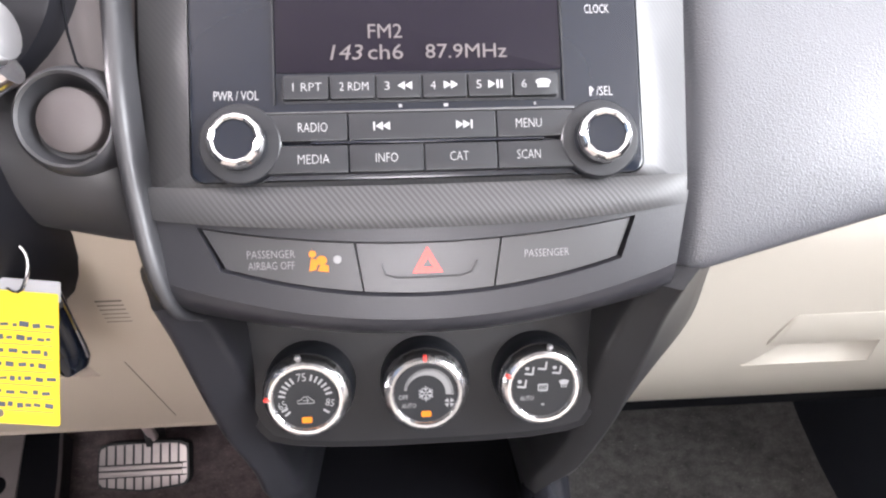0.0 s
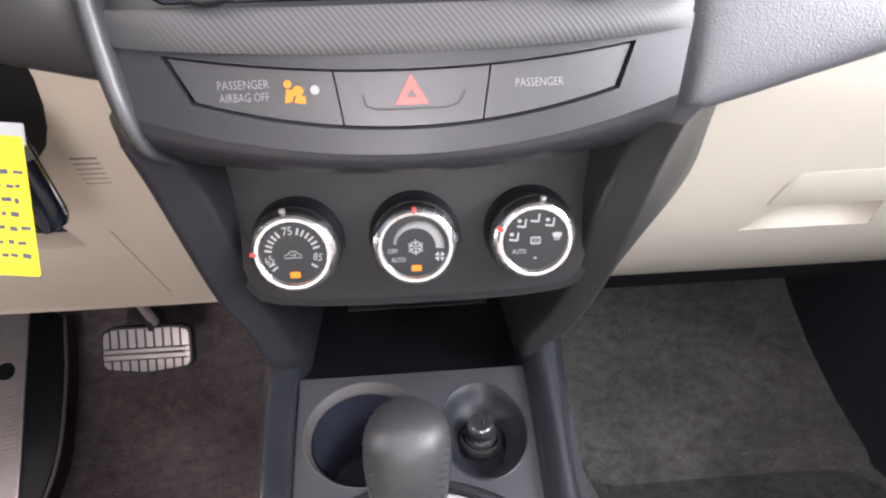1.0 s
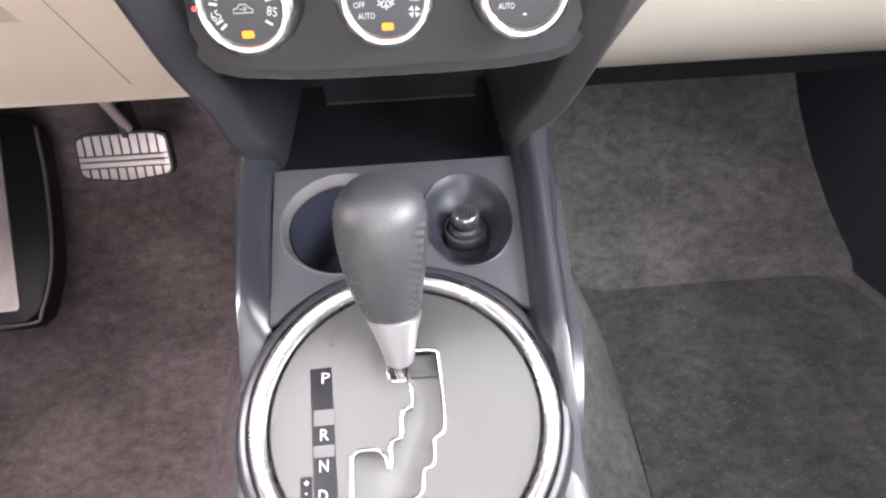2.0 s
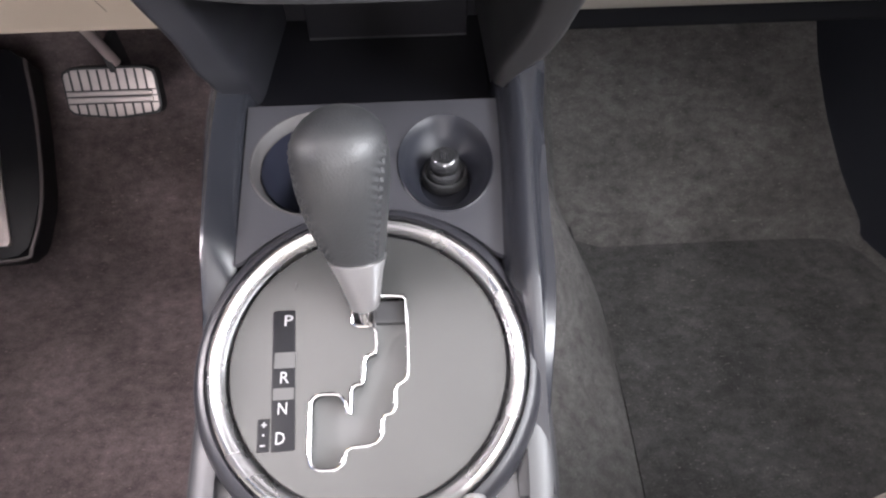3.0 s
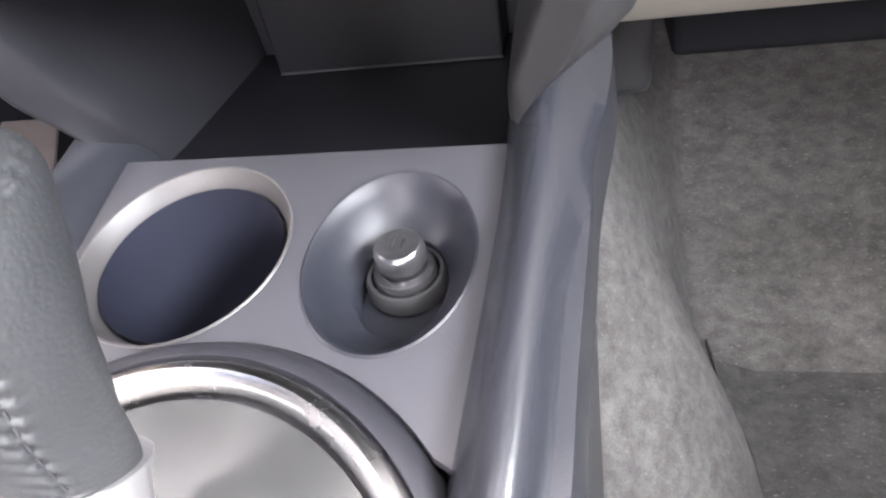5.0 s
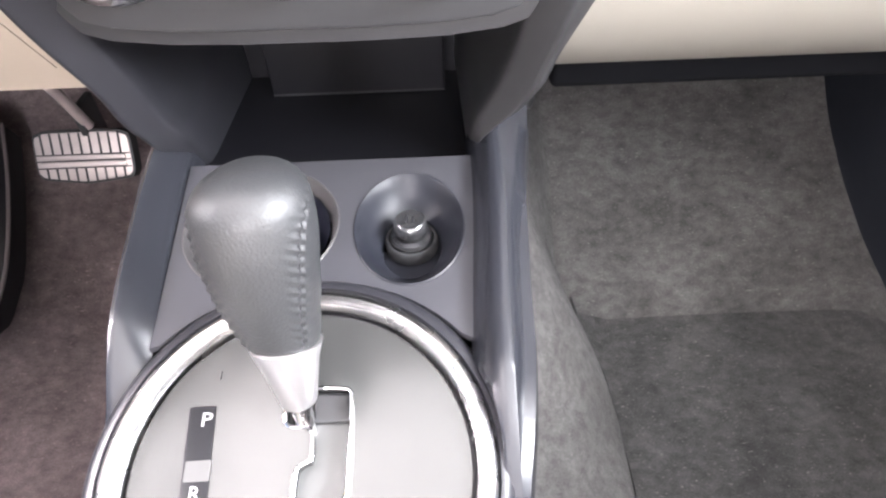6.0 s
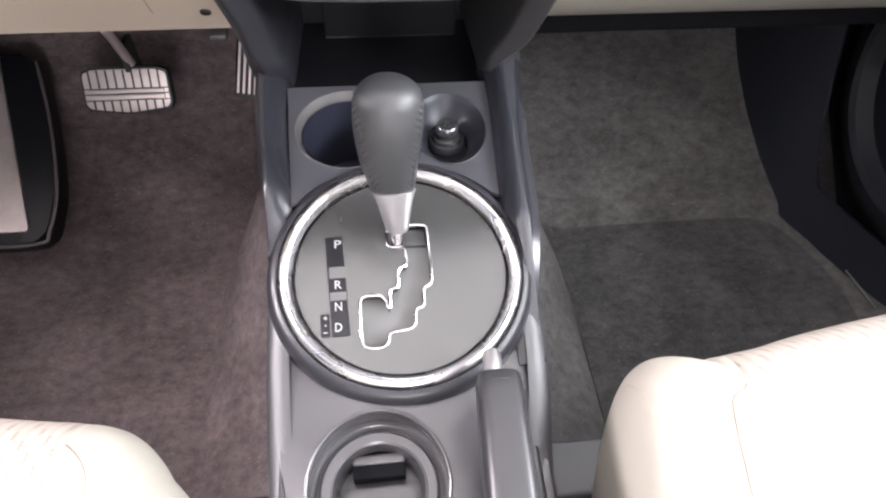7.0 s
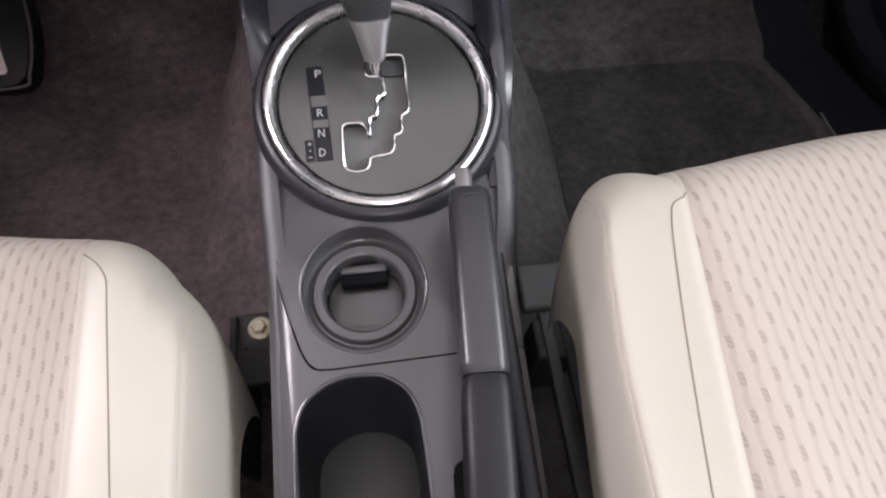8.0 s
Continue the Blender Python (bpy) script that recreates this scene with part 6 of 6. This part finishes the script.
part("rim", tube([WM @ Vector((0.190 * math.cos(a), 0.190 * math.sin(a), 0)) for a in [2 * math.pi * i / 64 for i in range(64)]], 0.0155, 14, True), LEATHER, wheel)
part("hub", lathe([(0.075, -0.03), (0.078, 0.0), (0.060, 0.012), (0.0, 0.016)], WM, 40), PLASTIC_DARK, wheel)
for a in (0, 180, 270):
    part("spoke", box(0.06, 0.185, -0.018, 0.018, -0.008, 0.004, 0.004, WM @ pose(0, 0, 0, 0, 0, a)), PLASTIC_DARK, wheel)
part("spoke_trim", box(0.10, 0.182, -0.014, 0.006, 0.003, 0.008, 0.003, WM), CHROME, wheel, "bright spoke trim")

fob_set = thing("car_key", (-0.185, 0.25, 0.47), "black key fob with chrome edge hanging from the ignition", "key")
part("fob", loft([[Vector((-0.202 + 0.010 * t + 0.68 * w * math.cos(a), 0.280 + 0.008 * math.sin(a), 0.500 - 0.055 * t + 0 * a)) for a in [2 * math.pi * i / 24 for i in range(24)]] for t, w in ((-0.3, 0.004), (-0.2, 0.010), (0.0, 0.0145), (0.4, 0.0165), (0.8, 0.0160), (0.98, 0.0125), (1.02, 0.006))]), GLOSS, fob_set)
# grey cap over the black fob paints the highlight on its upper end
part("fob_cap", loft([[Vector((-0.202 + 0.010 * t + 0.68 * w * math.cos(a), 0.280 + 0.0092 * math.sin(a), 0.500 - 0.055 * t)) for a in [2 * math.pi * i / 24 for i in range(24)]] for t, w in ((-0.32, 0.0045), (-0.2, 0.0112), (0.0, 0.0157), (0.30, 0.0172), (0.34, 0.0168))]), FOB_HIGHLIGHT, fob_set, "upper shell, greyed for the highlight on it")
part("fob_tip", loft([[Vector((-0.202 + 0.010 * t + 0.68 * w * math.cos(a), 0.280 + 0.0086 * math.sin(a), 0.500 - 0.055 * t)) for a in [2 * math.pi * i / 24 for i in range(24)]] for t, w in ((0.84, 0.0158), (0.94, 0.0146), (1.02, 0.0110), (1.05, 0.0055))]), GLOSS, fob_set, "rounded glossy tip")
part("fob_edge", tube([(-0.1915 + 0.010 * t, 0.280, 0.500 - 0.055 * t) for t in (0.0, 0.2, 0.4, 0.6, 0.8)] + [(-0.183, 0.280, 0.451), (-0.187, 0.280, 0.4455), (-0.192, 0.280, 0.444)], 0.0016, 8), CHROME, fob_set, "chrome edge")
ring = [(-0.186 + 0.009 * math.cos(a), 0.243 + 0.003 * math.sin(2 * a), 0.519 + 0.012 * math.sin(a)) for a in [2 * math.pi * i / 28 for i in range(28)]]
part("key_ring", tube(ring, 0.0009, 8, True), CHROME, fob_set, "wire key ring")

tag = thing("key_tag", (-0.192, 0.238, 0.445), "bright yellow paper key tag in a clear sleeve", "tag")
TAG = leaning((-0.1935, 0.2375, 0.478), 0.20) @ pose(0, 0, 0, 0, 0, -7.0)
card = part("card", plate(rounded(-0.0265, 0.0225, -0.0345, 0.0305, 0.001), [oval(-0.0050, 0.0262, 0.0023, 0.0023, 16), oval(-0.0048, -0.0295, 0.0023, 0.0023, 16)], lambda x, y, d: TAG @ Vector((x, y, -d)), 0.0006), YELLOW, tag)
part("sleeve", plate(rounded(-0.0280, 0.0232, 0.0262, 0.0362, 0.001), [oval(-0.0050, 0.0262 + 0.004, 0.002, 0.002, 16)], lambda x, y, d: TAG @ Vector((x, y, -0.0010 - d)), 0.0004), CLEAR, tag)
random.seed(5)
for i in range(7):
    y = 0.0150 - 0.0066 * i
    x = -0.0245
    while x < 0.018:
        w = random.uniform(0.0014, 0.0042)
        part("print_bar", flat(TAG @ pose(x + w / 2, y + random.uniform(-0.0004, 0.0004), 0, 0, 0, random.uniform(-9, 9)), 0.0001, bar(0, 0, w, random.uniform(0.0012, 0.0026))), INK, card)
        x += w + random.uniform(0.0008, 0.0024)
    part("rule_line", flat(TAG, 0.0001, bar(-0.002, y - 0.0030, 0.044, 0.00025)), INK, card)

# ---- door details ----
speaker = thing("door_speaker", (0.705, 0.43, 0.10), "round dark speaker surround moulded into the passenger door", "speaker")
SP = Matrix.Translation((0.705, 0.43, 0.16)) @ Matrix(((0, 0, -1, 0), (1, 0, 0, 0), (0, -1, 0, 0), (0, 0, 0, 1)))
part("bezel", lathe([(0.30, -0.056), (0.262, -0.040), (0.236, -0.022), (0.226, -0.012), (0.212, 0.0), (0.196, 0.009), (0.182, 0.011), (0.174, 0.006), (0.170, -0.020)], SP, 72), DOOR_POD, speaker)
part("grille", lathe([(0.172, -0.020), (0.12, -0.014), (0.0, -0.012)], SP, 56), NAVY, speaker)
KICK = spline([(0.600, 1.02, 0), (0.588, 0.86, 0), (0.582, 0.74, 0), (0.600, 0.64, 0), (0.632, 0.55, 0), (0.668, 0.45, 0), (0.708, 0.35, 0), (0.745, 0.29, 0)], 8)


def kick_point(side, u, v):
    """The footwell's side: a rounded bulge that curls up out of the carpet."""
    k = u * (len(KICK) - 1)
    i = min(int(k), len(KICK) - 2)
    p = KICK[i].lerp(KICK[i + 1], k - i)
    return Vector((side * (p.x + 0.016 + 0.05 * v ** 0.6 * (1 - 0.7 * u)), p.y, floor_height(0.5, p.y) - 0.02 + 0.42 * v * (1 - 0.78 * ramp(u, 0.30, 0.62))))


for side, nm in ((1, "kick_panel"), (-1, "kick_panel")):
    kick = tagged(part("kick_panel", sheet(lambda u, v: kick_point(side, u, v), 28, 16, 0.006 * side), NAVY), "dark plastic kick panel at the footwell side", "panel", kind="structure")

# thin satin silver tube along a pale line near the sill
tagged(part("trim", tube([(0.700, 0.405, -0.141), (0.702, 0.370, -0.140), (0.705, 0.333, -0.141)], 0.0016, 8), SATIN_CHROME), "thin bright line beside the passenger door sill", "trim", kind="structure")
clip = thing("panel_clip", (-0.166, 0.455, 0.26), "small dark clip under the edge of the knee panel", "clip")
part("tongue", box(-0.174, -0.158, 0.452, 0.470, 0.2550, 0.2590, 0.001), GREY, clip, "pale metal tongue")
part("screw_cap", lathe([(0.0050, 0.0), (0.0046, 0.002), (0.0, 0.0026)], leaning((-0.168, 0.4395, 0.2915), -0.74), 20), RUBBER, clip)
